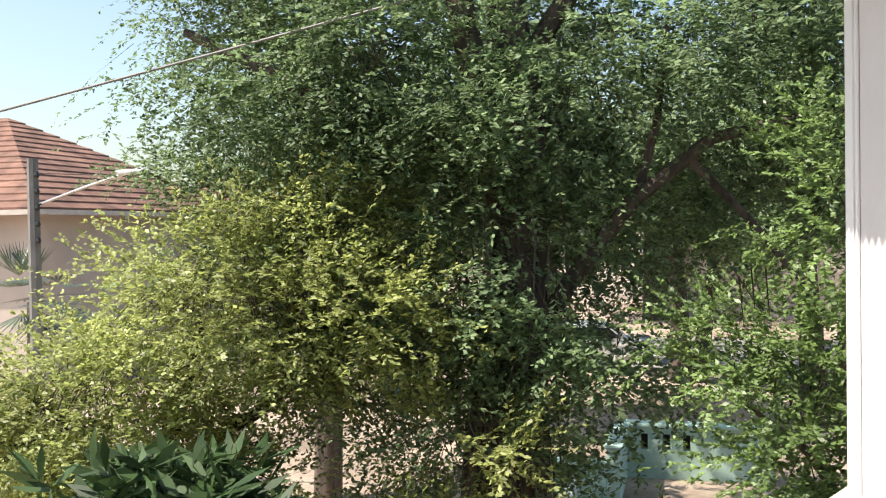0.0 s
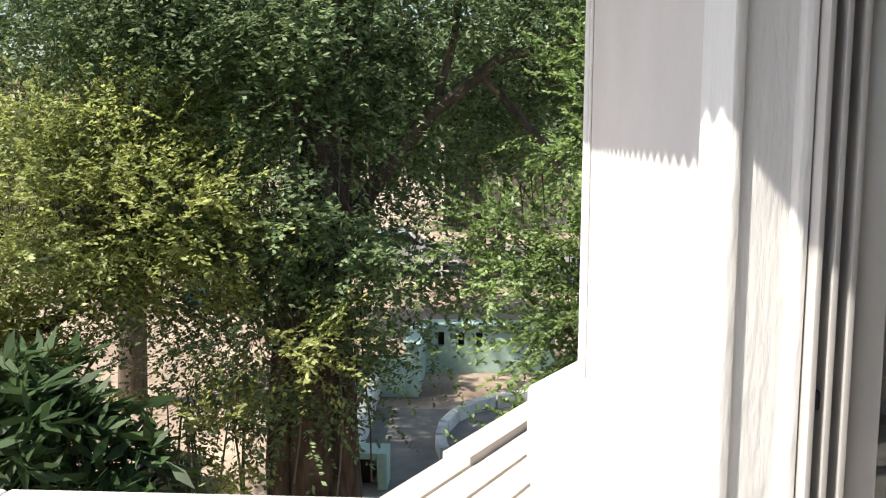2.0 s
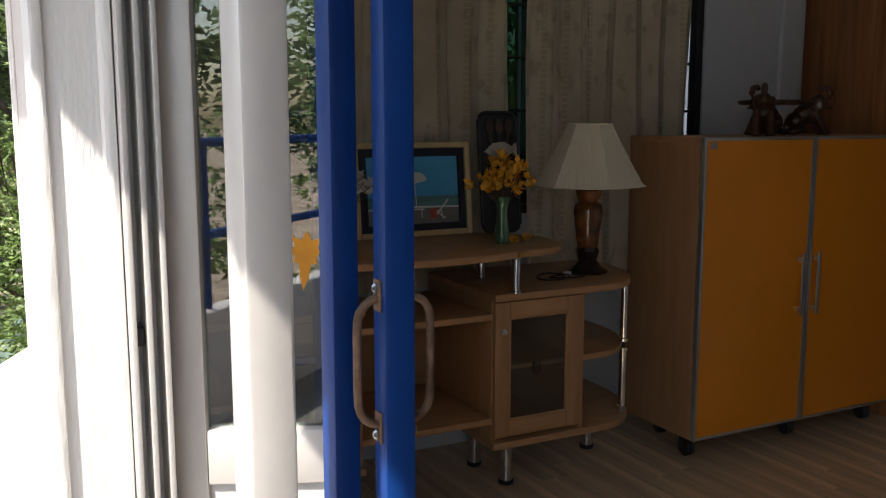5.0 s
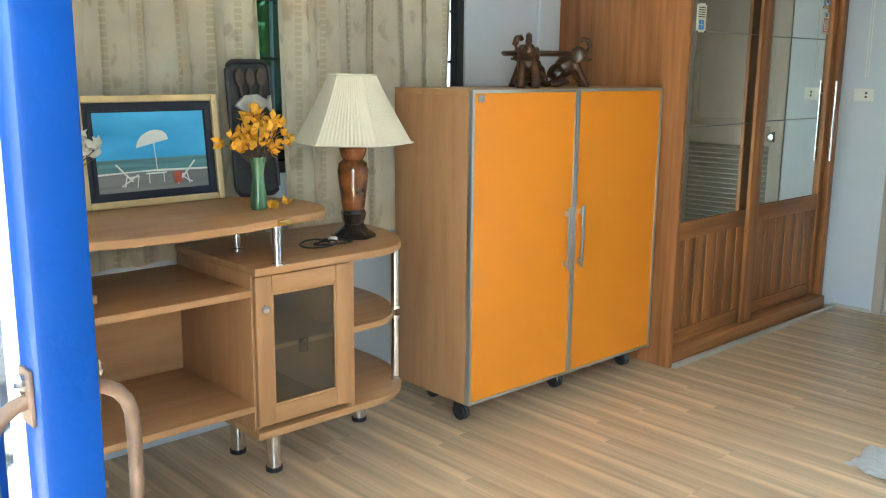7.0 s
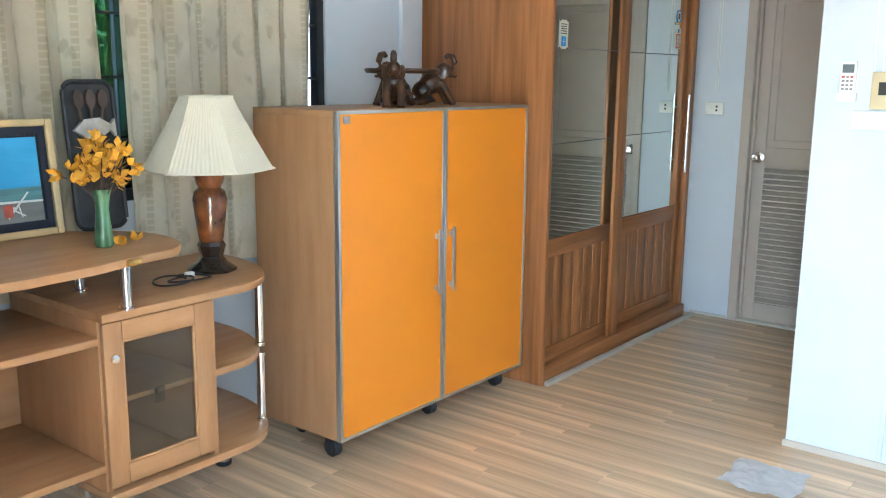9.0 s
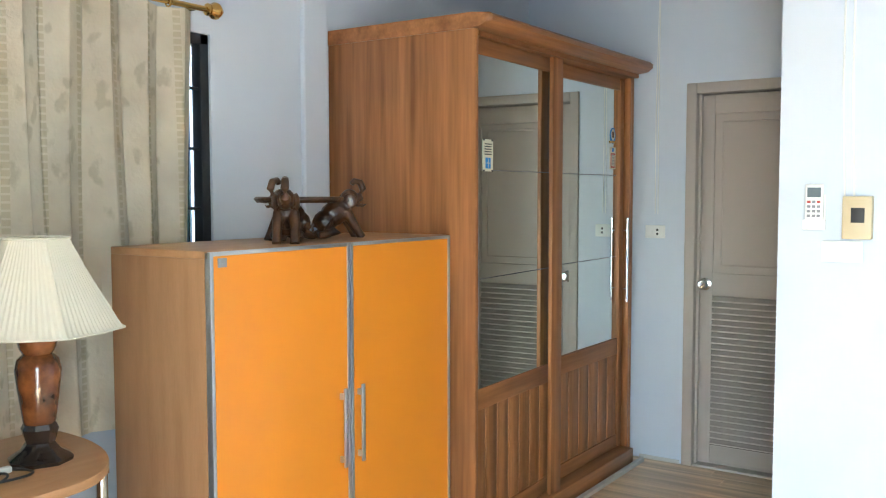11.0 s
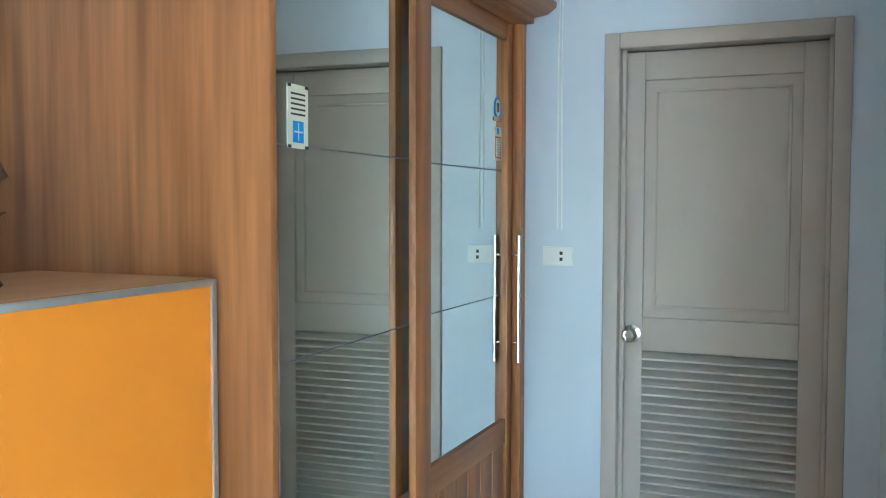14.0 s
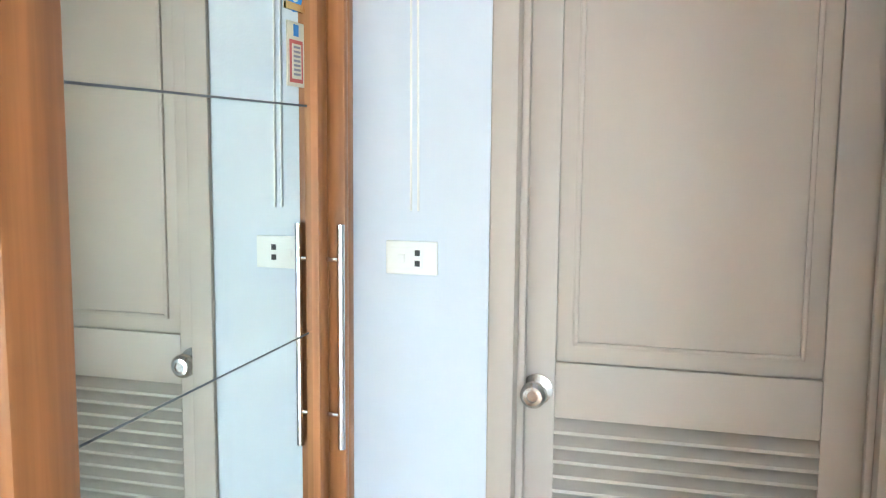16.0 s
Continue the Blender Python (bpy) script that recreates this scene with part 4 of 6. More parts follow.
for z in (0.3, 0.6, 0.92):
    part("rail", box(-1.6, 4.86, 27.61, 27.65, GZ + z, GZ + z + 0.06), STONE_WHITE, fence)
structure("road", box(-60, 60, 30, 37, GZ + 0.004, GZ + 0.02), CONCRETE, "pale concrete lane behind the fence", "road")


def car(at, turn, paint, label):
    c = thing("car", at, label, "car", turn=turn)
    bm = xz_plate([(-2.1, 0.35), (2.1, 0.35), (2.15, 0.7), (1.9, 0.92), (1.1, 1.0), (0.55, 1.42), (-1.0, 1.46), (-1.75, 1.05), (-2.1, 0.95)], -0.85, 0.85)
    bmesh.ops.bevel(bm, geom=bm.edges[:], offset=0.08, segments=3, affect="EDGES", profile=0.5)
    bmesh.ops.translate(bm, vec=at, verts=bm.verts)
    part("body", bm, paint, c, shade=50)
    for s in (-1, 1):
        bm = xz_plate([(0.85, 1.02), (0.45, 1.34), (-0.9, 1.37), (-1.4, 1.04)], s * 0.852 - 0.004, s * 0.852 + 0.004)
        bmesh.ops.translate(bm, vec=at, verts=bm.verts)
        part("side_window", bm, CAR_GLASS, c, shade=0)
        for x in (-1.3, 1.35):
            w = lathe(0, 0, [(0.001, -0.1), (0.27, -0.1), (0.32, -0.07), (0.32, 0.07), (0.27, 0.1), (0.001, 0.1)], 20)
            for v in w.verts:
                v.co = Vector((x + v.co.x + at[0], s * 0.76 + v.co.z + at[1], 0.32 + v.co.y + at[2]))
            bmesh.ops.recalc_face_normals(w, faces=w.faces[:])
            part("wheel", w, BLACK, c)
    return c


car((-6.6, 8.2, GZ), 70, CAR_WHITE, "white car parked under the trees")
car((-2.4, 29.2, GZ), 10, CAR_WHITE, "white car parked by the lane")
car((-6.2, 31.5, GZ), 5, CAR_GLASS, "dark car parked by the lane")
barrel = thing("barrel", (-7.0, 23.5, GZ), "blue plastic barrel standing on sand", "barrel")
part("drum", lathe(-7.0, 23.5, [(0.27, GZ), (0.30, GZ + 0.05), (0.30, GZ + 0.4), (0.32, GZ + 0.45), (0.30, GZ + 0.5), (0.30, GZ + 0.85), (0.25, GZ + 0.92)], 24), BARREL_BLUE, barrel)

pot = thing("planter", (-3.3, 11.1, GZ), "black plastic planter pot on the ground", "planter")
part("pot", lathe(-3.3, 11.1, [(0.30, GZ), (0.38, GZ + 0.30), (0.42, GZ + 0.32), (0.42, GZ + 0.36), (0.37, GZ + 0.36), (0.34, GZ + 0.26), (0.001, GZ + 0.25)], 28), BLACK, pot)
for k in range(14):
    a = 2 * math.pi * k / 14
    bx, by = -2.3 + 0.45 * math.cos(a) * (0.5 + 0.5 * (k % 3)), 9.0 + 0.4 * math.sin(2.3 * a)
    if k == 0:
        cane = thing("cane_clump", (-2.3, 9.0, GZ), "clump of thin green canes by the trunk", "shrub")
    part("cane", tube([(bx, by, GZ), (bx + 0.05 * math.cos(3 * a), by, -2.0), (bx + 0.18 * math.cos(3 * a), by + 0.05, -1.1)], [0.016, 0.013, 0.006], 6), LEAF_PALM, cane)
cc, co = in_blobs([(-2.3, 9.0, -1.3, 0.5, 0.4, 0.5, 150)], 0.3)
cv = leaves(cc, co, 12, 0.4, 0.07, 0.2, 0.5)
cloud("leaf_mass", cv, np.arange(len(cv)).reshape(-1, 4), LEAF_FERN, cane)

# houses
def house(at, sx, sy, wall_h, roof_h, label, rows=16, over=0.8):
    h = thing("house", at, label, "house")
    x, y, z = at
    part("wall", box(x - sx, x + sx, y - sy, y + sy, z, z + wall_h), RENDER_PINK, h)
    # hipped roof laid in courses of tiles
    ex, ey = sx + over, sy + over
    ridge = max(ex - ey, 0.1)
    for k in range(rows):
        f0, f1 = k / rows, (k + 1) / rows
        bm = bmesh.new()
        def ring(f, dz):
            rx, ry = ex + (ridge - ex) * f, ey * (1 - f) + 0.02
            return [bm.verts.new((x + a * rx, y + b * ry, z + wall_h + roof_h * f + dz)) for a, b in ((-1, -1), (1, -1), (1, 1), (-1, 1))]
        lo, mid, hi = ring(f0, 0.0), ring(f0, 0.07), ring(f1, 0.02)
        for i in range(4):
            j = (i + 1) % 4
            bm.faces.new((lo[i], lo[j], mid[j], mid[i])), bm.faces.new((mid[i], mid[j], hi[j], hi[i]))
        bm.faces.new(lo[::-1])
        part("roof_course", bm, TILE_ROOF, h, shade=0)
    part("fascia", boxes([(x - ex, x + ex, y - ey - 0.03, y - ey, z + wall_h - 0.15, z + wall_h), (x + ex, x + ex + 0.03, y - ey, y + ey, z + wall_h - 0.15, z + wall_h)]), CREAM_BOARD, h)
    for k in range(3):
        wx = x - sx * 0.6 + k * sx * 0.6
        w = part("window", box(wx - 0.5, wx + 0.5, y - sy - 0.03, y - sy + 0.02, z + wall_h - 1.7, z + wall_h - 0.6), BLACK_STEEL, h)
        for fx in (wx - 0.55, wx + 0.48):
            part("frame", box(fx, fx + 0.07, y - sy - 0.05, y - sy - 0.03, z + wall_h - 1.75, z + wall_h - 0.55), CREAM_BOARD, w)
    return h


house((-26.0, 29.6, GZ), 7.7, 6.0, 5.2, 3.7, "house with a weathered red clay tile hip roof")
house((-17.5, 42.0, GZ), 5.0, 4.0, 5.8, 2.4, "farther house with a clay tile roof")
house((4.5, 50.0, GZ), 6.0, 5.0, 5.6, 2.4, "pale two storey house behind the trees")

# street pole with a lamp arm, and cables
pole = thing("street_lamp", (-10.27, 14.0, GZ), "weathered concrete pole with a slanting lamp arm", "pole")
part("pole", tube([(-10.27, 14.0, GZ), (-10.27, 14.0, 2.75)], [0.13, 0.09], 8), CONCRETE, pole)
part("arm", tube([(-10.2, 14.0, 1.95), (-9.2, 14.0, 2.24), (-8.2, 14.0, 2.5)], [0.025, 0.03, 0.03], 8), STEEL, pole)
part("lamp_head", box(-8.6, -8.1, 13.93, 14.05, 2.42, 2.50, 0.03), STONE_WHITE, pole)
for k in range(5):
    part("insulator", lathe(-10.15, 13.95, [(0.03, 1.3 + 0.28 * k), (0.05, 1.34 + 0.28 * k), (0.03, 1.40 + 0.28 * k)], 8), BLACK, pole)


def cable(p, q, sag, r, label):
    c = thing("cable", p, label, "cable")
    pts = [Vector(p).lerp(Vector(q), i / 16) - Vector((0, 0, sag * 4 * (i / 16) * (1 - i / 16))) for i in range(17)]
    part("wire", tube(pts, r, 6), CABLE, c)


cable((-9.5, 8.0, 1.95), (3.0, 8.0, 4.13), 0.04, 0.012, "grey overhead cable crossing in front of the tree")
cable((-10.27, 14.0, 2.5), (2.0, 30.0, 3.6), 0.3, 0.01, "thin overhead wire behind the pole")
# fan palm by the pole
palm = thing("palm", (-11.2, 15.0, GZ), "fan palm beside the pole", "palm")
part("trunk", tube([(-11.2, 15.0, GZ), (-11.15, 15.0, 0.2)], [0.16, 0.12], 8), BARK, palm)
pv = []
for k in range(26):
    a, e = rng.random() * 6.28, rng.uniform(-0.5, 1.1)
    tip = np.array([-11.15, 15.0, 0.2]) + 0.75 * np.array([math.cos(a) * math.cos(e), math.sin(a) * math.cos(e), math.sin(e)])
    for j in range(12):
        b = a + (j - 5.5) * 0.22
        dirv = np.array([math.cos(b) * math.cos(e), math.sin(b) * math.cos(e), math.sin(e) - 0.25])
        w = np.cross(dirv, [0, 0, 1.0]) * 0.03
        pv += [tip, tip + dirv * 0.35 + w, tip + dirv * 0.75, tip + dirv * 0.35 - w]
cloud("fronds", np.array(pv), np.arange(len(pv)).reshape(-1, 4), LEAF_PALM, palm)

# corrugated metal sheets standing outside the window, beside the wardrobe's wall
sheet = thing("sheet_fence", (4.55, 4.32, GZ), "bluish grey corrugated metal sheets standing outside the window", "fence")
for x0 in (3.28, 3.92, 4.56):
    bm = bmesh.new()
    cols = []
    for i in range(65):
        x = x0 + 0.63 * i / 64
        y = 4.30 + 0.012 * math.cos(2 * math.pi * x / 0.076)
        cols.append([bm.verts.new((x, y, z)) for z in (GZ, 2.75)])
    for c0, c1 in zip(cols, cols[1:]):
        bm.faces.new((c0[0], c1[0], c1[1], c0[1]))
    bmesh.ops.solidify(bm, geom=bm.faces[:], thickness=0.003)
    part("metal_sheet", bm, BLUE_SHEET, sheet, shade=60)
for z in (-1.2, 1.0, 2.4):
    part("rail", box(3.28, 5.19, 4.33, 4.37, z, z + 0.05, 0.003), STEEL, sheet)
for x in (3.31, 5.12):
    part("post", box(x, x + 0.05, 4.375, 4.425, GZ, 2.75, 0.003), STEEL, sheet)

# ---- wardrobe ----
ward = thing("wardrobe", (5.4, 3.3, 0), "tall brown wood grain wardrobe with two mirrored sliding doors", "wardrobe")
part("side_panel", box(4.546, 4.570, 2.930, NB - 0.003, 0.0, 2.105, 0.004), WARD, ward)
part("side_panel", box(6.205, 6.232, 2.985, NB - 0.003, 0.0, 2.105, 0.004), WARD, ward)
part("front_post", box(6.183, 6.204, 2.985, 3.02, 0.0, 2.105, 0.004), WARD, ward)
part("back_panel", box(4.61, 6.205, NB - 0.02, NB - 0.004, 0.02, 2.10), DEEP_SHADE, ward)
part("plinth", box(4.572, 6.180, 2.945, 3.10, 0.0, 0.085, 0.004), WARD_X, ward)
part("top_panel", box(4.61, 6.205, 2.95, NB - 0.02, 2.085, 2.105), WARD_X, ward)
bm = bmesh.new()
prof = [(2.930, 2.105), (2.885, 2.112), (2.862, 2.128), (2.860, 2.146), (2.876, 2.160), (2.930, 2.166), (NB - 0.003, 2.166), (NB - 0.003, 2.105)]
rows = []
for x, inset in ((4.545, 0.02), (4.56, 0.0), (6.180, 0.0), (6.203, 0.015), (6.212, 0.04)):
    rows.append([bm.verts.new((x, y + (inset if y < 3 else 0), z)) for y, z in prof])
for r0, r1 in zip(rows, rows[1:]):
    for i in range(len(prof)):
        j = (i + 1) % len(prof)
        bm.faces.new((r0[i], r0[j], r1[j], r1[i]))
bm.faces.new(rows[0]), bm.faces.new(rows[-1])
bmesh.ops.recalc_face_normals(bm, faces=bm.faces[:])
part("cornice", bm, WARD_X, ward, shade=40)


plain_part = part


def sliding_door(x0, x1, y, sl, sr, yr, depth, handle_x, handle_y, post, tilt=0.0):
    """A framed sliding door; yr is the front of its outer stile, depth that of the mirror behind the front, tilt its slant in the tracks."""
    def part(name, bm, mat, parent, label="", shade=35):
        bmesh.ops.rotate(bm, cent=(x0, y, 0), matrix=Matrix.Rotation(tilt, 3, "Z"), verts=bm.verts[:])
        return plain_part(name, bm, mat, parent, label, shade)
    z0, z1, zm0, zm1 = 0.088, 2.083, 0.688, 2.020
    yb, ym = y + depth + 0.022, y + depth
    ys = min(yb, y + 0.021)
    d = part("door", box(x0, x0 + sl, y, ys, z0, z1, 0.005), WARD, ward)
    part("stile", box(x1 - sr, x1, yr, yb, z0, z1, 0.005), WARD, d)
    yi = max(y, yr) + 0.004
    part("rail", box(x0 + sl, x1 - sr, yi, yb, zm1, z1, 0.004), WARD_X, d)
    part("rail", box(x0 + sl, x1 - sr, yi, yb, 0.60, zm0, 0.004), WARD_X, d)
    part("rail", box(x0 + sl, x1 - sr, yi, yb, z0, z0 + 0.07, 0.004), WARD_X, d)
    n = 7
    w = (x1 - sr - x0 - sl) / n
    for k in range(n):
        a = x0 + sl + k * w
        part("strip", box(a + 0.004, a + w - 0.004, yi + 0.006, yi + 0.024, z0 + 0.07, 0.60, 0.003), WARD, d)
    # Dark sheet that paints the shade in the gaps between strips.
    part("strip_back", box(x0 + sl, x1 - sr, yi + 0.022, yi + 0.028, z0 + 0.07, 0.60), DEEP_SHADE, d)
    cuts = [zm0, 1.132, 1.567, zm1]
    for a, b in zip(cuts, cuts[1:]):
        part("mirror_sheet", box(x0 + sl + 0.001, x1 - sr - 0.001, ym, ym + 0.008, a + 0.0018, b - 0.0018), MIRROR, d, "mirror glass sheet", shade=0)
    part("mirror_back", box(x0 + sl, x1 - sr, ym + 0.0075, ym + 0.012, zm0, zm1), STICK_GREY, d)
    part("backing", box(x0 + sl, x1 - sr, ym + 0.0125, ym + 0.016, zm0, zm1), DEEP_SHADE, d)
    h = part("handle", tube([(handle_x, handle_y, 0.885), (handle_x, handle_y, 1.340)], 0.0075, 12), CHROME, d, "long chrome bar handle")
    for z in (0.955, 1.270):
        part("standoff", tube([(handle_x, handle_y + 0.003, z), (handle_x, handle_y + post, z)], 0.005, 8), CHROME, h)
    return d


d1 = sliding_door(4.574, 5.322, 2.963, 0.028, 0.020, 2.963, 0.0045, 4.590, 2.950, 0.015, 0.0387)
d2 = sliding_door(5.232, 6.181, 2.954, 0.100, 0.049, 3.019, 0.080, 6.170, 2.989, 0.033)


def sticker(parent, x0, x1, z0, z1, y, bands, name="sticker", label="", tilt=0.0):
    """A flat label on the mirror with printed bands: rows of (u0, u1, v0, v1, material)."""
    def laid(bm):
        bmesh.ops.rotate(bm, cent=(x0, y, 0), matrix=Matrix.Rotation(tilt, 3, "Z"), verts=bm.verts[:])
        return bm
    o = part(name, laid(box(x0, x1, y - 0.0012, y, z0, z1)), STICK_CREAM if bands else STICK_GREY, parent, label)
    for i, (u0, u1, v0, v1, m) in enumerate(bands):
        d = 0.0008 * sum(b[0] <= u0 and b[1] >= u1 and b[2] <= v0 and b[3] >= v1 for b in bands[:i])
        part("print", laid(box(x0 + u0 * (x1 - x0), x0 + u1 * (x1 - x0), y - 0.0020 - d, y - 0.0013 - d, z0 + v0 * (z1 - z0), z0 + v1 * (z1 - z0))), m, o)
    return o


sticker(d1, 4.665, 4.746, 1.562, 1.690, 2.9708, [(0.24, 0.76, 0.09, 0.43, STICK_BLUE), (0.485, 0.515, 0.12, 0.40, STICK_CREAM), (0.3, 0.7, 0.25, 0.27, STICK_CREAM)]
        + [(0.15, 0.85, 0.52 + 0.08 * k, 0.55 + 0.08 * k, INK) for k in range(5)]
        + [(0.0, 0.16, 0.0, 0.05, INK), (0.84, 1.0, 0.0, 0.05, INK), (0.0, 0.16, 0.95, 1.0, INK), (0.84, 1.0, 0.95, 1.0, INK)], label="cream label with dark lines and a blue picture", tilt=0.0387)
ST = sticker(d2, 6.030, 6.100, 1.600, 1.715, 3.0335, [(0.1, 0.9, 0.06, 0.72, STICK_RED), (0.22, 0.78, 0.12, 0.66, STICK_CREAM), (0.35, 0.65, 0.78, 0.96, STICK_BLUE)] + [(0.3, 0.7, 0.17 + 0.07 * k, 0.205 + 0.07 * k, STICK_GREY) for k in range(7)], label="red framed printed label")
em = part("sticker", xz_plate([(6.063 + 0.034 * math.cos(a), 1.775 + 0.042 * math.sin(a)) for a in [2 * math.pi * k / 24 for k in range(24)]], 3.0323, 3.0335), STICK_BLUE, d2, "round blue and gold emblem sticker")
part("print", xz_plate([(6.063 + 0.022 * math.cos(a), 1.780 + 0.030 * math.sin(a)) for a in [2 * math.pi * k / 20 for k in range(20)]], 3.0315, 3.0322), STICK_CREAM, em)
part("print", box(6.050, 6.074, 3.0307, 3.0314, 1.765, 1.797), RUST, em)
part("print", box(6.024, 6.102, 3.0311, 3.0321, 1.735, 1.748), BRASS, em)

# ---- orange cabinet ----
cab = thing("cabinet", (3.88, 3.2, 0), "beech cabinet on castors with two orange doors", "cabinet")
CX0, CX1, CY, CB, CZ0, CZ1 = 3.288, 4.470, 3.0, 3.44, 0.112, 1.316
part("side", box(CX0, CX0 + 0.022, CY + 0.020, CB, CZ0, CZ1 - 0.022, 0.002), BEECH_Z, cab)
part("side", box(CX1 - 0.022, CX1, CY + 0.020, CB, CZ0, CZ1 - 0.022, 0.002), BEECH_Z, cab)
part("top", box(CX0, CX1, CY + 0.006, CB, CZ1 - 0.022, CZ1, 0.002), BEECH, cab)
part("bottom", box(CX0 + 0.022, CX1 - 0.022, CY + 0.02, CB, CZ0, CZ0 + 0.022, 0.002), BEECH, cab)
part("back", box(CX0 + 0.022, CX1 - 0.022, CB - 0.01, CB - 0.002, CZ0 + 0.022, CZ1 - 0.022), BEECH, cab)
MIDX = 3.882
for x0, x1, hx in ((CX0, MIDX - 0.002, MIDX - 0.050), (MIDX + 0.002, CX1, MIDX + 0.040)):
    d = part("door", box(x0 + 0.013, x1 - 0.013, CY, CY + 0.017, CZ0 + 0.012, CZ1 - 0.014), ORANGE, cab, "smooth orange door")
    for r in ((x0, x0 + 0.0128, CZ0, CZ1 - 0.002), (x1 - 0.0128, x1, CZ0, CZ1 - 0.002), (x0 + 0.0128, x1 - 0.0128, CZ0, CZ0 + 0.0118), (x0 + 0.0128, x1 - 0.0128, CZ1 - 0.0138, CZ1 - 0.002)):
        part("edge_strip", box(r[0], r[1], CY - 0.004, CY + 0.018, r[2], r[3], 0.001), ALU, d, "grey aluminium edging")
    h = part("handle", box(hx - 0.008, hx + 0.008, CY - 0.026, CY - 0.018, 0.575, 0.838, 0.003), ALU, d, "flat aluminium handle")
    for z in (0.60, 0.81):
        part("standoff", box(hx - 0.005, hx + 0.005, CY - 0.018, CY + 0.001, z - 0.01, z + 0.01), ALU, h)
part("badge", boxes([(3.318, 3.350, CY - 0.004, CY, 1.270, 1.296), (3.322, 3.346, CY - 0.006, CY - 0.004, 1.280, 1.286)], 0.001), STICK_GREY, cab, "small grey maker's badge")
for x, y in ((3.372, 3.125), (3.945, 3.125), (4.425, 3.115), (3.46, 3.39), (4.41, 3.39)):
    c = part("castor", boxes([(x - 0.02, x + 0.02, y - 0.02, y + 0.02, 0.085, 0.112), (x - 0.026, x - 0.018, y - 0.018, y + 0.018, 0.03, 0.09), (x + 0.018, x + 0.026, y - 0.018, y + 0.018, 0.03, 0.09)], 0.002), BLACK, cab)
    for s in (-1, 1):
        w = lathe(0, 0, [(0.001, -0.008), (0.030, -0.008), (0.036, -0.003), (0.036, 0.003), (0.030, 0.008), (0.001, 0.008)], 16)
        for v in w.verts:
            v.co = Vector((x + s * 0.010 + v.co.z, y + v.co.x, 0.036 + v.co.y))
        bmesh.ops.recalc_face_normals(w, faces=w.faces[:])
        part("wheel", w, BLACK, c)

# ---- television stand with the raised shelf ----
tv = thing("tv_stand", (2.11, 3.15, 0), "beech television stand with glass doors and chrome posts", "tv stand")
MX = 2.11
YF, YB = 2.955, 3.46


def rounded(x_in, x_out, yf, yb, side):
    """Outline of an end shelf whose outer front corner is swept round."""
    pts = [(x_in, yb), (x_in, yf)]
    for k in range(11):
        a = radians(-90 + 9 * k)
        pts.append((x_in + (x_out - x_in) * (0.25 + 0.75 * math.cos(a)) if k else x_in + (x_out - x_in) * 0.25, yb - 0.10 + (yb - 0.10 - yf) * math.sin(a)))
    pts.append((x_out, yb))
    return pts


def mirror_x(pts):
    return [(2 * MX - x, y) for x, y in pts]


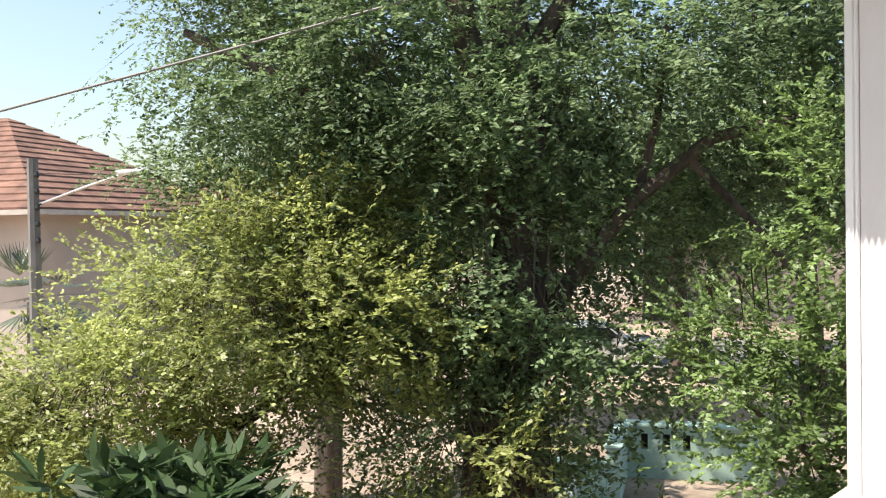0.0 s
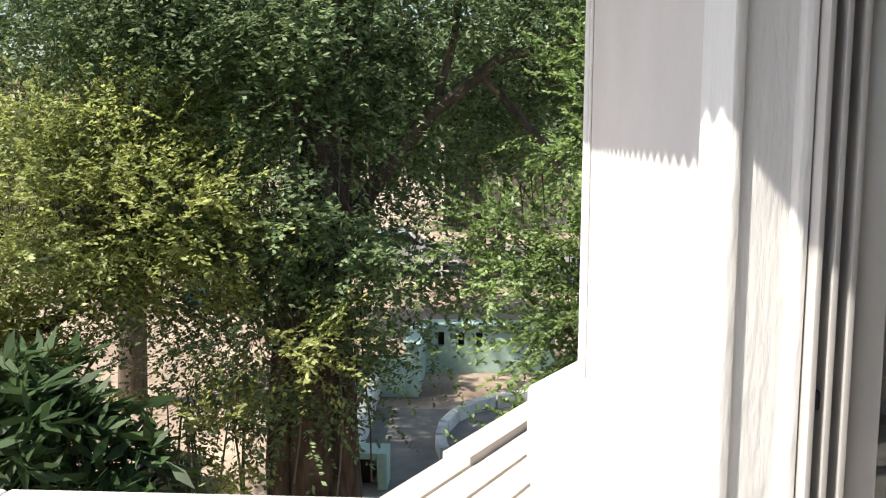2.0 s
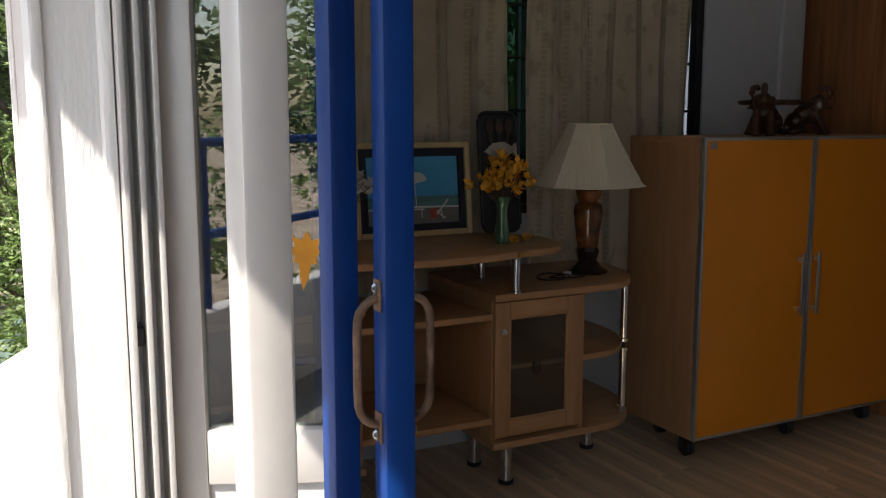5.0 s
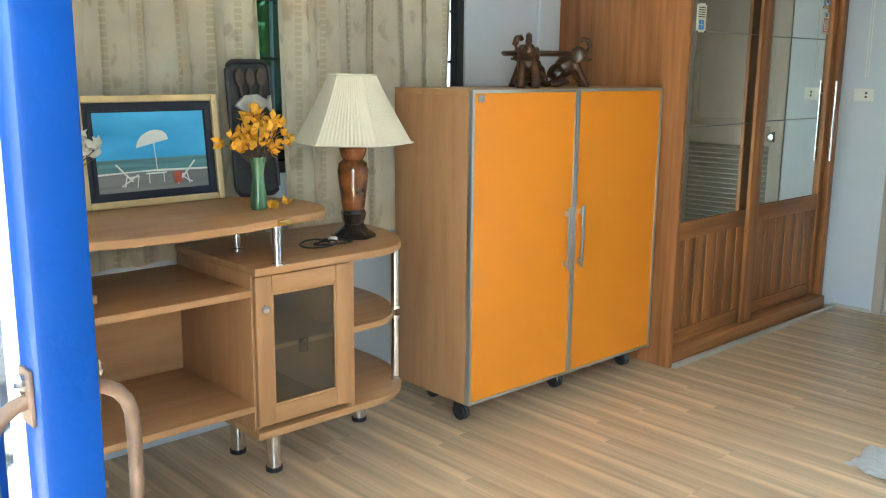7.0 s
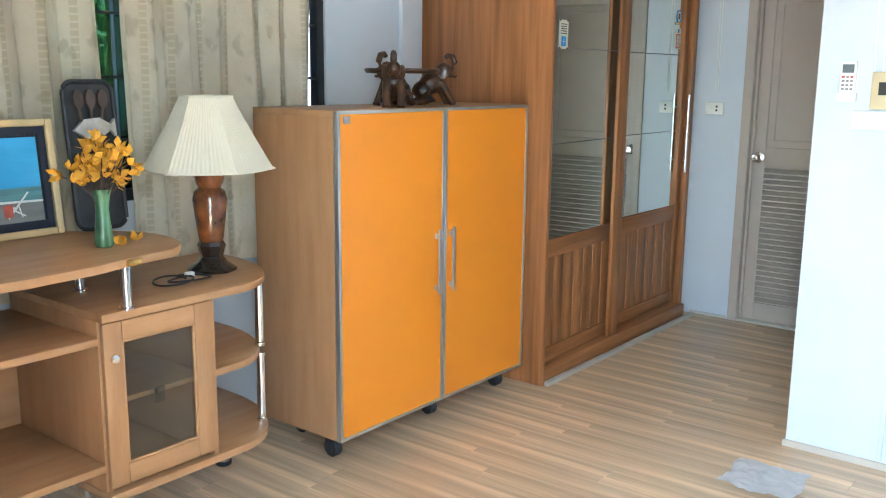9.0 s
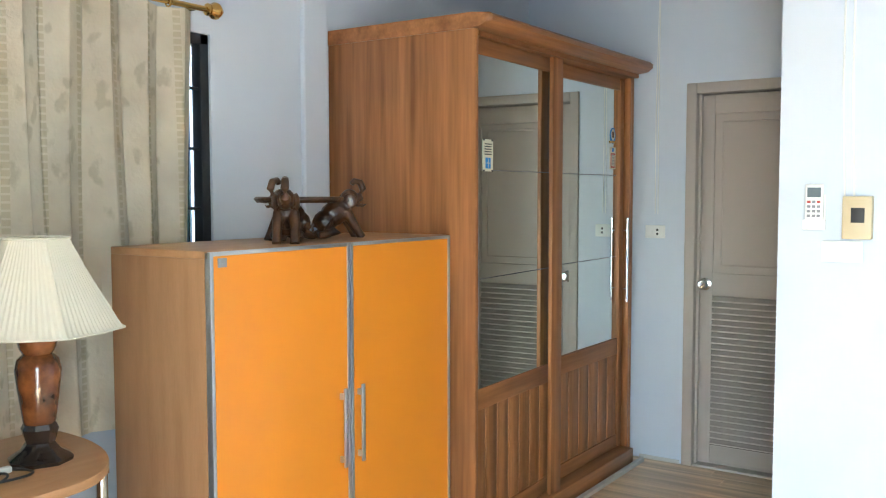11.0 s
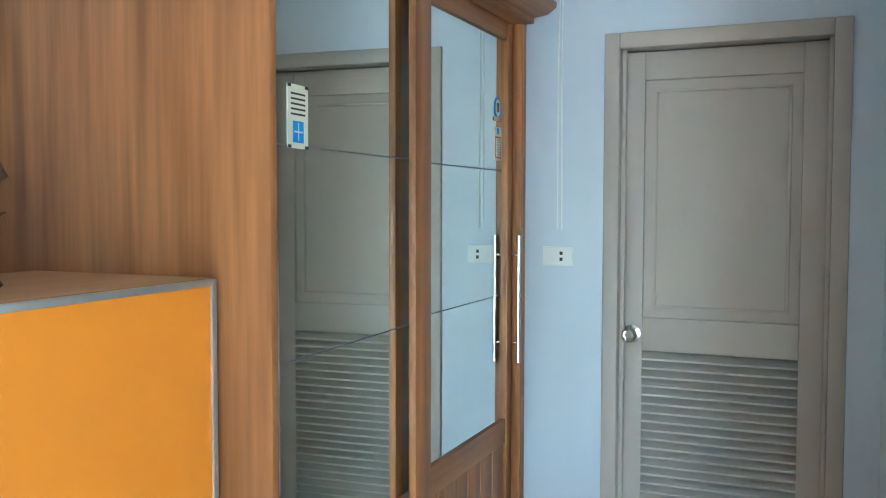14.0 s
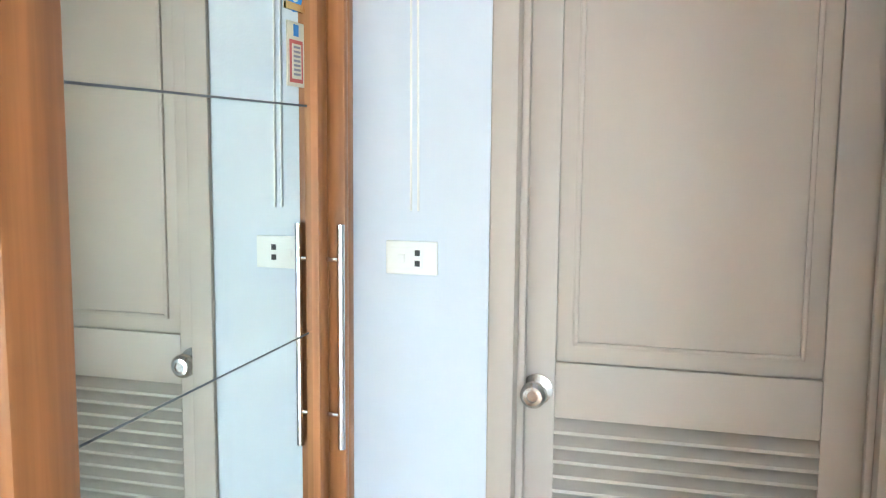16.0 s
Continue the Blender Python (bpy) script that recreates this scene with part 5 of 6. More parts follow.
for side in (1, -1):
    f = (lambda p: p) if side > 0 else mirror_x
    g = (lambda a, b: (a, b)) if side > 0 else (lambda a, b: (2 * MX - b, 2 * MX - a))
    # cabinet top runs on into the rounded end
    top = [(2.345, YB), (2.345, YF - 0.012), (2.70, YF - 0.012)] + rounded(2.72, 3.085, YF - 0.012, YB, 1)[2:]
    part("top_board", slab(f(top), 0.775, 0.800, 0.004), BEECH, tv)
    low = [(2.345, YB), (2.345, YF - 0.004), (2.70, YF - 0.004)] + rounded(2.72, 3.095, YF - 0.004, YB, 1)[2:]
    part("bottom_board", slab(f(low), 0.252, 0.277, 0.004), BEECH, tv)
    part("end_shelf", slab(f(rounded(2.722, 3.07, YF + 0.02, YB, 1)), 0.520, 0.544, 0.004), BEECH, tv)
    part("side", box(*g(2.348, 2.368), YF + 0.022, YB, 0.277, 0.775, 0.001), BEECH_Z, tv)
    part("side", box(*g(2.702, 2.720), YF + 0.004, YB, 0.277, 0.775, 0.001), BEECH_Z, tv)
    part("back", box(*g(2.368, 2.702), YB - 0.012, YB - 0.004, 0.277, 0.775), BEECH_Z, tv)
    part("inner_shelf", box(*g(2.368, 2.702), YF + 0.04, YB - 0.012, 0.520, 0.534), BEECH, tv)
    for x, y in ((2.985, 3.07),):
        for z0, z1 in ((0.277, 0.520), (0.544, 0.775)):
            part("chrome_post", lathe(x if side > 0 else 2 * MX - x, y, [(0.019, z0), (0.019, z0 + 0.012), (0.015, z0 + 0.014), (0.015, z1 - 0.014), (0.019, z1 - 0.012), (0.019, z1)], 16), CHROME, tv)
    # framed glass door
    a, b = g(2.352, 2.706)
    dr = part("door", box(a, a + 0.058, YF, YF + 0.019, 0.292, 0.770, 0.005), BEECH_Z, tv, "beech framed glass door")
    part("stile", box(b - 0.058, b, YF, YF + 0.019, 0.292, 0.770, 0.005), BEECH_Z, dr)
    part("rail", box(a + 0.058, b - 0.058, YF, YF + 0.019, 0.712, 0.770, 0.005), BEECH, dr)
    part("rail", box(a + 0.058, b - 0.058, YF, YF + 0.019, 0.292, 0.352, 0.005), BEECH, dr)
    for r in ((a + 0.058, a + 0.064, 0.352, 0.712), (b - 0.064, b - 0.058, 0.352, 0.712), (a + 0.058, b - 0.058, 0.352, 0.358), (a + 0.058, b - 0.058, 0.706, 0.712)):
        part("bead", box(r[0], r[1], YF + 0.003, YF + 0.012, r[2], r[3], 0.001), BEECH, dr)
    part("pane", box(a + 0.058, b - 0.058, YF + 0.009, YF + 0.013, 0.352, 0.712), CAB_GLASS, dr, "smoked glass pane", shade=0)
    kx = a + 0.030 if side > 0 else b - 0.030
    k = lathe(0, 0, [(0.013, 0), (0.013, 0.010), (0.010, 0.013), (0.004, 0.014), (0.001, 0.014)], 16)
    for v in k.verts:
        v.co = Vector((kx + v.co.x, YF - v.co.z, 0.668 + v.co.y))
    bmesh.ops.recalc_face_normals(k, faces=k.faces[:])
    part("lock_knob", k, CHROME, dr, "small chrome lock knob")
    part("hinge_catch", box((a + b) / 2 - 0.016, (a + b) / 2 + 0.016, YF + 0.0135, YF + 0.02, 0.50, 0.545, 0.002), GLASS, dr)
    # legs
    for x, y in ((2.555, 3.215), (3.055, 3.385), (2.535, 3.43)):
        xx = x if side > 0 else 2 * MX - x
        l = part("leg", lathe(xx, y, [(0.026, 0.018), (0.026, 0.252)], 20), CHROME, tv)
        part("foot", lathe(xx, y, [(0.026, 0.0), (0.030, 0.004), (0.030, 0.017)], 20), BLACK, l)
    # posts under the raised shelf
    for x, y in ((2.43, 2.955), (2.455, 3.24)):
        xx = x if side > 0 else 2 * MX - x
        part("chrome_post", lathe(xx, y, [(0.022, 0.800), (0.022, 0.806), (0.016, 0.808), (0.016, 0.912), (0.019, 0.914), (0.019, 0.925)], 16), CHROME, tv)
part("middle_shelf", box(1.872, 2.348, YF + 0.015, YB, 0.708, 0.730, 0.003), BEECH, tv)
part("middle_shelf", box(1.872, 2.348, YF + 0.015, YB, 0.342, 0.364, 0.003), BEECH, tv)
part("back", box(1.872, 2.348, YB - 0.010, YB - 0.004, 0.364, 0.590), BEECH, tv)
right = [(2.11, 2.865), (2.30, 2.88), (2.46, 2.92)] + [(2.52 + 0.165 * math.cos(radians(a)), 3.15 + 0.225 * math.sin(radians(a))) for a in range(-75, 80, 12)] + [(2.50, 3.455)]
part("raised_shelf", slab(right + [(2 * MX - x, y) for x, y in right[::-1][:-1]], 0.925, 0.950, 0.005), BEECH, tv)
part("badge", box(2.405, 2.445, 2.894, 2.908, 0.930, 0.946, 0.001), BRASS, tv, "small brass label").rotation_euler = (0, 0, 0)

# ---- things on the stand ----
TOPZ = 0.950
pic = thing("framed_picture", (2.255, 3.39, TOPZ), "framed beach picture with black mount and gold frame", "picture")
pic_m = Matrix.Translation((2.262, 3.395, TOPZ)) @ pose(0, 0, 0, -6, 0, 1)


def on_picture(name, bm, mat, parent, label=""):
    o = part(name, bm, mat, parent, label, shade=0)
    o.data.transform(Matrix.Translation(-Vector((2.255, 3.39, TOPZ))) @ pic_m @ Matrix.Translation(Vector((2.255, 3.39, TOPZ))))
    return o


PW, PH = 0.240, 0.350
for r in ((-PW, -PW + 0.022, 0, PH), (PW - 0.022, PW, 0, PH), (-PW + 0.022, PW - 0.022, 0, 0.022), (-PW + 0.022, PW - 0.022, PH - 0.022, PH)):
    on_picture("frame_strip", box(r[0], r[1], -0.012, 0.012, r[2], r[3], 0.004), GOLD, pic)
on_picture("mount", box(-PW + 0.022, PW - 0.022, 0.0, 0.006, 0.022, PH - 0.022), NAVY, pic)
for r in ((-PW + 0.040, -PW + 0.047, 0.040, PH - 0.040), (PW - 0.047, PW - 0.040, 0.040, PH - 0.040), (-PW + 0.047, PW - 0.047, 0.040, 0.047), (-PW + 0.047, PW - 0.047, PH - 0.047, PH - 0.040)):
    on_picture("mount_bevel", box(r[0], r[1], -0.004, 0.0, r[2], r[3]), NAVY, pic)
canvas = on_picture("picture_sky", box(-0.186, 0.186, -0.003, -0.001, 0.150, 0.297), P_SKY, pic)
on_picture("picture_sea", box(-0.186, 0.186, -0.003, -0.001, 0.105, 0.150), P_SEA, pic)
on_picture("picture_sand", box(-0.186, 0.186, -0.003, -0.001, 0.048, 0.105), P_SAND, pic)
on_picture("painted_surf", xz_plate([(-0.186, 0.103), (-0.05, 0.108), (0.186, 0.104), (0.186, 0.110), (0.02, 0.114), (-0.186, 0.109)], -0.0042, -0.0032), P_WHITE, pic)
on_picture("painted_parasol", xz_plate([(0.055 * math.cos(radians(a)) + 0.0, 0.196 + 0.042 * math.sin(radians(a)) + 0.012 * math.cos(radians(a))) for a in range(0, 181, 15)], -0.0044, -0.0033), P_WHITE, pic)
on_picture("painted_pole", xz_plate([(0.003, 0.205), (0.006, 0.205), (0.011, 0.105), (0.008, 0.105)], -0.0043, -0.0033), P_WHITE, pic)
for cx, s in ((-0.085, 1), (0.10, -1)):
    for q in ([(-0.045, 0.135), (-0.040, 0.137), (0.012, 0.080), (0.006, 0.078)], [(-0.030, 0.066), (-0.026, 0.064), (0.030, 0.098), (0.028, 0.102)], [(0.0, 0.094), (0.03, 0.098), (0.034, 0.094), (0.0, 0.088)], [(-0.012, 0.096), (-0.008, 0.096), (-0.016, 0.062), (-0.020, 0.062)], [(0.028, 0.096), (0.031, 0.096), (0.024, 0.060), (0.021, 0.060)]):
        pts = [(cx + s * x, z) for x, z in q]
        on_picture("painted_chair", xz_plate(pts, -0.0046, -0.0034), P_WHITE, pic)
on_picture("painted_table", xz_plate([(-0.03, 0.104), (0.04, 0.104), (0.04, 0.099), (-0.03, 0.099)], -0.0048, -0.0036), P_WHITE, pic)
for x in (-0.022, 0.028):
    on_picture("painted_leg", xz_plate([(x, 0.099), (x + 0.003, 0.099), (x + 0.003, 0.070), (x, 0.070)], -0.0046, -0.0036), P_WHITE, pic)
on_picture("painted_towel", xz_plate([(0.062, 0.100), (0.092, 0.104), (0.090, 0.066), (0.066, 0.064)], -0.0052, -0.0048), P_RED, pic)


def tray(x, y, label):
    t = thing("wall_tray", (x, y, TOPZ), label, "ornament", "carved trays")
    m = Matrix.Translation((x, y, TOPZ)) @ pose(0, 0, 0, -6, 0, 2)

    def put(name, bm, mat):
        o = part(name, bm, mat, t, shade=30)
        o.data.transform(Matrix.Translation(-Vector((x, y, TOPZ))) @ m @ Matrix.Translation(Vector((x, y, TOPZ))))
        o.data.transform(Matrix.Translation(Vector((0, 0, 0))))

    def outline(w, h, r, z0):
        pts = []
        for cx, cz, a0 in ((w - r, z0 + r, -90), (w - r, z0 + h - r, 0), (-w + r, z0 + h - r, 90), (-w + r, z0 + r, 180)):
            pts += [(cx + r * math.cos(radians(a0 + 15 * k)), cz + r * math.sin(radians(a0 + 15 * k))) for k in range(7)]
        return pts
    put("board", xz_plate(outline(0.085, 0.46, 0.035, 0.0), 0.0, 0.010), TRAY)
    rim = outline(0.085, 0.46, 0.035, 0.0)
    put("rim", tube([(a, 0.0, b) for a, b in rim + rim[:2]], 0.008, 8), TRAY)
    for k in (-1, 0, 1):
        put("spoon_bowl", xz_plate([(0.042 * k + 0.017 * math.cos(a), 0.405 + 0.030 * math.sin(a)) for a in [math.pi * 2 * i / 16 for i in range(16)]], -0.014, -0.002), SPOON)
        put("spoon_stem", tube([(0.042 * k, -0.006, 0.38), (0.030 * k, -0.006, 0.31)], [0.006, 0.005], 8), SPOON)
    put("fish", xz_plate([(-0.068, 0.310), (-0.03, 0.343), (0.02, 0.347), (0.060, 0.325), (0.075, 0.343), (0.076, 0.287), (0.058, 0.307), (0.02, 0.283), (-0.03, 0.283)], -0.016, -0.001), FISH)
    for z in (0.10, 0.15):
        put("carving", xz_plate([(-0.03, z - 0.03), (-0.005, z + 0.01), (0.03, z + 0.025), (0.01, z - 0.01), (0.025, z - 0.03), (-0.005, z - 0.015)], -0.010, -0.001), SPOON)
    return t


tray(2.635, 3.395, "tall black tray with carved spoons and a grey fish")
tray(1.875, 3.395, "tall black tray with carved spoons beside white flowers")


def vase(x, y, petals, label, n, top):
    v = thing("vase", (x, y, TOPZ), label, "vase", "glass vases with dried flowers")
    part("glass", lathe(x, y, [(0.022, TOPZ), (0.026, TOPZ + 0.006), (0.026, TOPZ + 0.03), (0.020, TOPZ + 0.08), (0.018, TOPZ + 0.11), (0.024, TOPZ + 0.15), (0.030, TOPZ + 0.165), (0.027, TOPZ + 0.165), (0.018, TOPZ + 0.13)], 22, 0.04, 8), GREEN_GLASS, v, "green streaked glass vase", shade=60)
    r2 = random.Random(int(x * 100))
    for k in range(n):
        a, e = r2.random() * 6.28, r2.uniform(0.15, 1.45)
        R = top * r2.uniform(0.35, 1.0)
        c = Vector((x + R * math.cos(a) * math.cos(e), y + R * math.sin(a) * math.cos(e), TOPZ + 0.175 + R * 1.15 * math.sin(e)))
        base = Vector((x + 0.01 * math.cos(a), y + 0.01 * math.sin(a), TOPZ + 0.13))
        f = part("flower", flower_bm(c, r2), petals, v, shade=60)
        part("stem", tube([base, base.lerp(c, 0.5) + Vector((0, 0, 0.012)), c], 0.0016, 5), SPOON, f)
    return v


def flower_bm(c, r2, size=0.030):
    bm = bmesh.new()
    up = Vector((r2.uniform(-1, 1), r2.uniform(-1, 1), r2.uniform(-0.2, 1.2))).normalized()
    side = up.orthogonal().normalized()
    for k in range(5):
        a = 2 * math.pi * k / 5 + r2.random()
        d = (side * math.cos(a) + up.cross(side) * math.sin(a))
        w = up.cross(d).normalized()
        s = size * r2.uniform(0.7, 1.2)
        p = [c, c + d * s * 0.5 + w * s * 0.36 + up * s * 0.35, c + d * s * 0.75 + up * s * 0.95, c + d * s * 0.5 - w * s * 0.36 + up * s * 0.35, c + d * s * 0.62 + up * s * 0.40]
        q = [bm.verts.new(v) for v in p]
        for f in ((0, 1, 4), (1, 2, 4), (2, 3, 4), (3, 0, 4)):
            bm.faces.new([q[i] for i in f])
    return bm


vase(2.462, 3.105, YELLOW_FLOWER, "green streaked glass vase with yellow dried flowers", 64, 0.115)
vase(1.835, 3.02, WHITE_FLOWER, "green streaked glass vase with white dried flowers", 44, 0.12)
fl = thing("fallen_flower", (2.535, 3.085, TOPZ), "yellow dried flower lying on the shelf", "flower")
part("petals", flower_bm(Vector((2.520, 3.085, TOPZ + 0.004)), random.Random(3), 0.034), YELLOW_FLOWER, fl)
part("petal_tip", flower_bm(Vector((2.555, 3.09, TOPZ + 0.006)), random.Random(5), 0.026), YELLOW_FLOWER, fl)

# table lamp
lx, ly, lz = 2.890, 3.185, 0.800
lampo = thing("table_lamp", (lx, ly, lz), "table lamp with turned wooden foot and pleated cream shade", "lamp")
part("base", lathe(lx, ly, [(0.078, lz), (0.080, lz + 0.010), (0.070, lz + 0.018), (0.050, lz + 0.030), (0.036, lz + 0.050), (0.040, lz + 0.062), (0.046, lz + 0.085), (0.040, lz + 0.098)], 8), LAMP_BLACK, lampo)
part("column", lathe(lx, ly, [(0.036, lz + 0.096), (0.040, lz + 0.105), (0.050, lz + 0.18), (0.056, lz + 0.235), (0.050, lz + 0.262), (0.036, lz + 0.275), (0.044, lz + 0.290), (0.050, lz + 0.315), (0.046, lz + 0.325)], 28), LAMP_WOOD, lampo)
part("collar", lathe(lx, ly, [(0.040, lz + 0.324), (0.044, lz + 0.332), (0.012, lz + 0.340), (0.010, lz + 0.50)], 16), LAMP_BLACK, lampo)
def shade_ring(k, n, r, z):
    """Point k of n on a pleated six-sided ring with softened corners."""
    a = 2 * math.pi * k / n
    b = (a % (math.pi / 3)) - math.pi / 6
    rr = r * (0.35 + 0.65 * math.cos(math.pi / 6) / math.cos(b)) * (1 + 0.006 * math.cos(84 * a))
    return lx + rr * math.cos(a + 0.3), ly + rr * math.sin(a + 0.3), z


bm = bmesh.new()
rings = [[bm.verts.new(shade_ring(k, 336, r, lz + z)) for k in range(336)] for r, z in ((0.208, 0.335), (0.197, 0.350), (0.155, 0.425), (0.115, 0.498), (0.082, 0.566), (0.077, 0.566), (0.110, 0.498), (0.150, 0.425), (0.204, 0.338))]
for ra, rb in zip(rings, rings[1:]):
    for k in range(336):
        bm.faces.new((ra[k], ra[(k + 1) % 336], rb[(k + 1) % 336], rb[k]))
bmesh.ops.recalc_face_normals(bm, faces=bm.faces[:])
part("shade", bm, SHADE, lampo, "pleated cream cloth shade", shade=25)
for r, z in ((0.083, 0.566), (0.209, 0.336)):
    part("shade_rim", tube([shade_ring(k, 72, r, lz + z) for k in range(73)], 0.0035, 6), SHADE, lampo)
cord = thing("lamp_cord", (2.72, 3.12, 0.8), "loose loops of black lamp cord with a white plug", "cord")
pts = []
for k in range(70):
    a = k / 69 * 4.6 * math.pi
    pts.append((2.685 + 0.0012 * k + (0.055 + 0.015 * math.sin(0.7 * a)) * math.cos(a), 3.12 + (0.05 + 0.015 * math.cos(0.45 * a)) * math.sin(a), 0.803 + 0.004 * (1 + math.sin(1.3 * a))))
pts.append((2.83, 3.15, 0.804))
part("wire", tube(pts, 0.0032, 6), BLACK, cord)
part("plug", box(2.765, 2.795, 3.148, 3.166, 0.8005, 0.8165, 0.004), WHITE_PLASTIC, cord, "white plug")

# ---- carved elephants carrying a board, on the cabinet ----
def ball(bm, c, r, m=None):
    q = bmesh.ops.create_icosphere(bm, subdivisions=2, radius=1.0, matrix=Matrix.Translation(c) @ (m or Matrix()) @ Matrix.Diagonal((*((r, r, r) if isinstance(r, float) else r), 1)))
    return q


def elephant(bm, at, turn):
    """A kneeling elephant with its trunk raised."""
    one = bmesh.new()
    ball(one, (0, 0, 0.075), (0.052, 0.036, 0.040), pose(0, 0, 0, 0, -28, 0))
    ball(one, (-0.030, 0, 0.052), (0.040, 0.036, 0.036))
    ball(one, (0.050, 0, 0.122), (0.030, 0.026, 0.030))
    for s in (-1, 1):
        ball(one, (0.040, s * 0.028, 0.114), (0.024, 0.006, 0.026), pose(0, 0, 0, 0, 0, s * 25))
        tube([(0.030, s * 0.020, 0.085), (0.052, s * 0.024, 0.045), (0.074, s * 0.024, 0.010), (0.080, s * 0.024, 0.0)], [0.017, 0.014, 0.013, 0.015], 10, one)
        tube([(-0.030, s * 0.028, 0.045), (-0.005, s * 0.032, 0.022), (-0.050, s * 0.032, 0.010), (-0.064, s * 0.032, 0.010)], [0.022, 0.017, 0.013, 0.012], 10, one)
        tube([(0.066, s * 0.014, 0.106), (0.088, s * 0.018, 0.098), (0.100, s * 0.018, 0.104)], [0.006, 0.005, 0.002], 8, one)
    tube([(0.066, 0, 0.118), (0.086, 0, 0.128), (0.096, 0, 0.150), (0.086, 0, 0.172), (0.066, 0, 0.176), (0.056, 0, 0.166)], [0.017, 0.014, 0.012, 0.011, 0.010, 0.009], 10, one)
    tube([(-0.066, 0, 0.06), (-0.074, 0, 0.035), (-0.070, 0, 0.02)], [0.005, 0.004, 0.005], 6, one)
    one.transform(Matrix.Translation(at) @ pose(0, 0, 0, 0, 0, turn) @ Matrix.Scale(1.16, 4))
    me = bpy.data.meshes.new("tmp")
    one.to_mesh(me)
    one.free()
    bm.from_mesh(me)
    bpy.data.meshes.remove(me)


EZ = CZ1
bm = bmesh.new()
elephant(bm, (3.730, 3.135, EZ), 222)
elephant(bm, (4.065, 3.225, EZ), -28)
elephant(bm, (3.885, 3.262, EZ), 185)
tube([(3.89, 3.23, EZ + 0.128), (3.89, 3.23, EZ + 0.140), (3.89, 3.23, EZ + 0.148)], [0.145, 0.155, 0.15], 36, bm)
ele = part("elephant_carving", bm, ELEPHANT, shade=60)
tagged(ele, "three dark carved wooden elephants carrying a round board", "carving")
rm = ele.modifiers.new("carve", "REMESH")
rm.mode, rm.voxel_size, rm.use_smooth_shade = "VOXEL", 0.004, True

# ---- curtains ----
def curtain(x0, x1, folds, label, seed):
    r2 = random.Random(seed)
    c = thing("curtain", ((x0 + x1) / 2, 3.55, 2.05), label, "curtain", "window curtains")
    bm = bmesh.new()
    n = folds * 14
    cols = []
    ph = [r2.uniform(-0.8, 0.8) for _ in range(folds + 2)]
    am = [r2.uniform(0.5, 1.2) for _ in range(folds + 2)]
    for i in range(n + 1):
        u = i / n * folds
        k = int(u)
        f = u - k
        amp = am[k] * (1 - f) + am[k + 1] * f
        p = ph[k] * (1 - f) + ph[k + 1] * f
        x = x0 + (x1 - x0) * i / n
        col = []
        for z in (2.10, 1.95, 1.6, 1.2, 0.95, 0.80, 0.72):
            wob = 0.012 * math.sin(3 * z + 2 * p)
            col.append(bm.verts.new((x + wob + 0.012 * math.sin(4 * math.pi * u + p), 3.555 + 0.032 * amp * math.sin(2 * math.pi * u + p * (2.2 - z)), z)))
        cols.append(col)
    for a, b in zip(cols, cols[1:]):
        for k in range(6):
            bm.faces.new((a[k], b[k], b[k + 1], a[k + 1]))
    bmesh.ops.solidify(bm, geom=bm.faces[:], thickness=0.003)
    part("cloth", bm, CURTAIN, c, shade=80)
    for k in range(int((x1 - x0) / 0.12)):
        x = x0 + 0.05 + 0.12 * k
        part("ring", tube([(x, 3.555 + 0.017 * math.cos(a), 2.118 + 0.017 * math.sin(a)) for a in [2 * math.pi * j / 12 for j in range(13)]], 0.003, 6), BRASS, c)
    return c


curtain(1.12, 2.755, 11, "cream floral curtain hanging in soft folds", 4)
curtain(2.845, 3.69, 6, "cream floral curtain drawn to the window's edge", 9)
rod = thing("curtain_rod", (2.4, 3.555, 2.115), "brass curtain rod with round finials", "curtain rod")
part("rod", tube([(1.12, 3.555, 2.118), (3.78, 3.555, 2.118)], 0.010, 10), BRASS, rod)
f = lathe(0, 0, [(0.010, 0), (0.022, 0.006), (0.018, 0.016), (0.030, 0.034), (0.030, 0.046), (0.016, 0.066), (0.002, 0.074)], 16)
for v in f.verts:
    v.co = Vector((3.775 + v.co.z, 3.555 + v.co.x, 2.118 + v.co.y))
bmesh.ops.recalc_face_normals(f, faces=f.faces[:])
part("finial", f, BRASS, rod)
for x in (1.2, 3.74):
    part("bracket", tube([(x, 3.555, 2.118), (x, NB, 2.118)], 0.008, 8), BRASS, rod)

# ---- wall plates, remote and cords ----
def plate_x(name, y0, y1, z0, z1, x, label, category, mat=None, thick=0.009):
    t = thing(name, (x, (y0 + y1) / 2, z0), label, category)
    part("cover", box(x - thick, x - 0.0005, y0, y1, z0, z1, 0.003), mat or WHITE_PLASTIC, t)
    return t


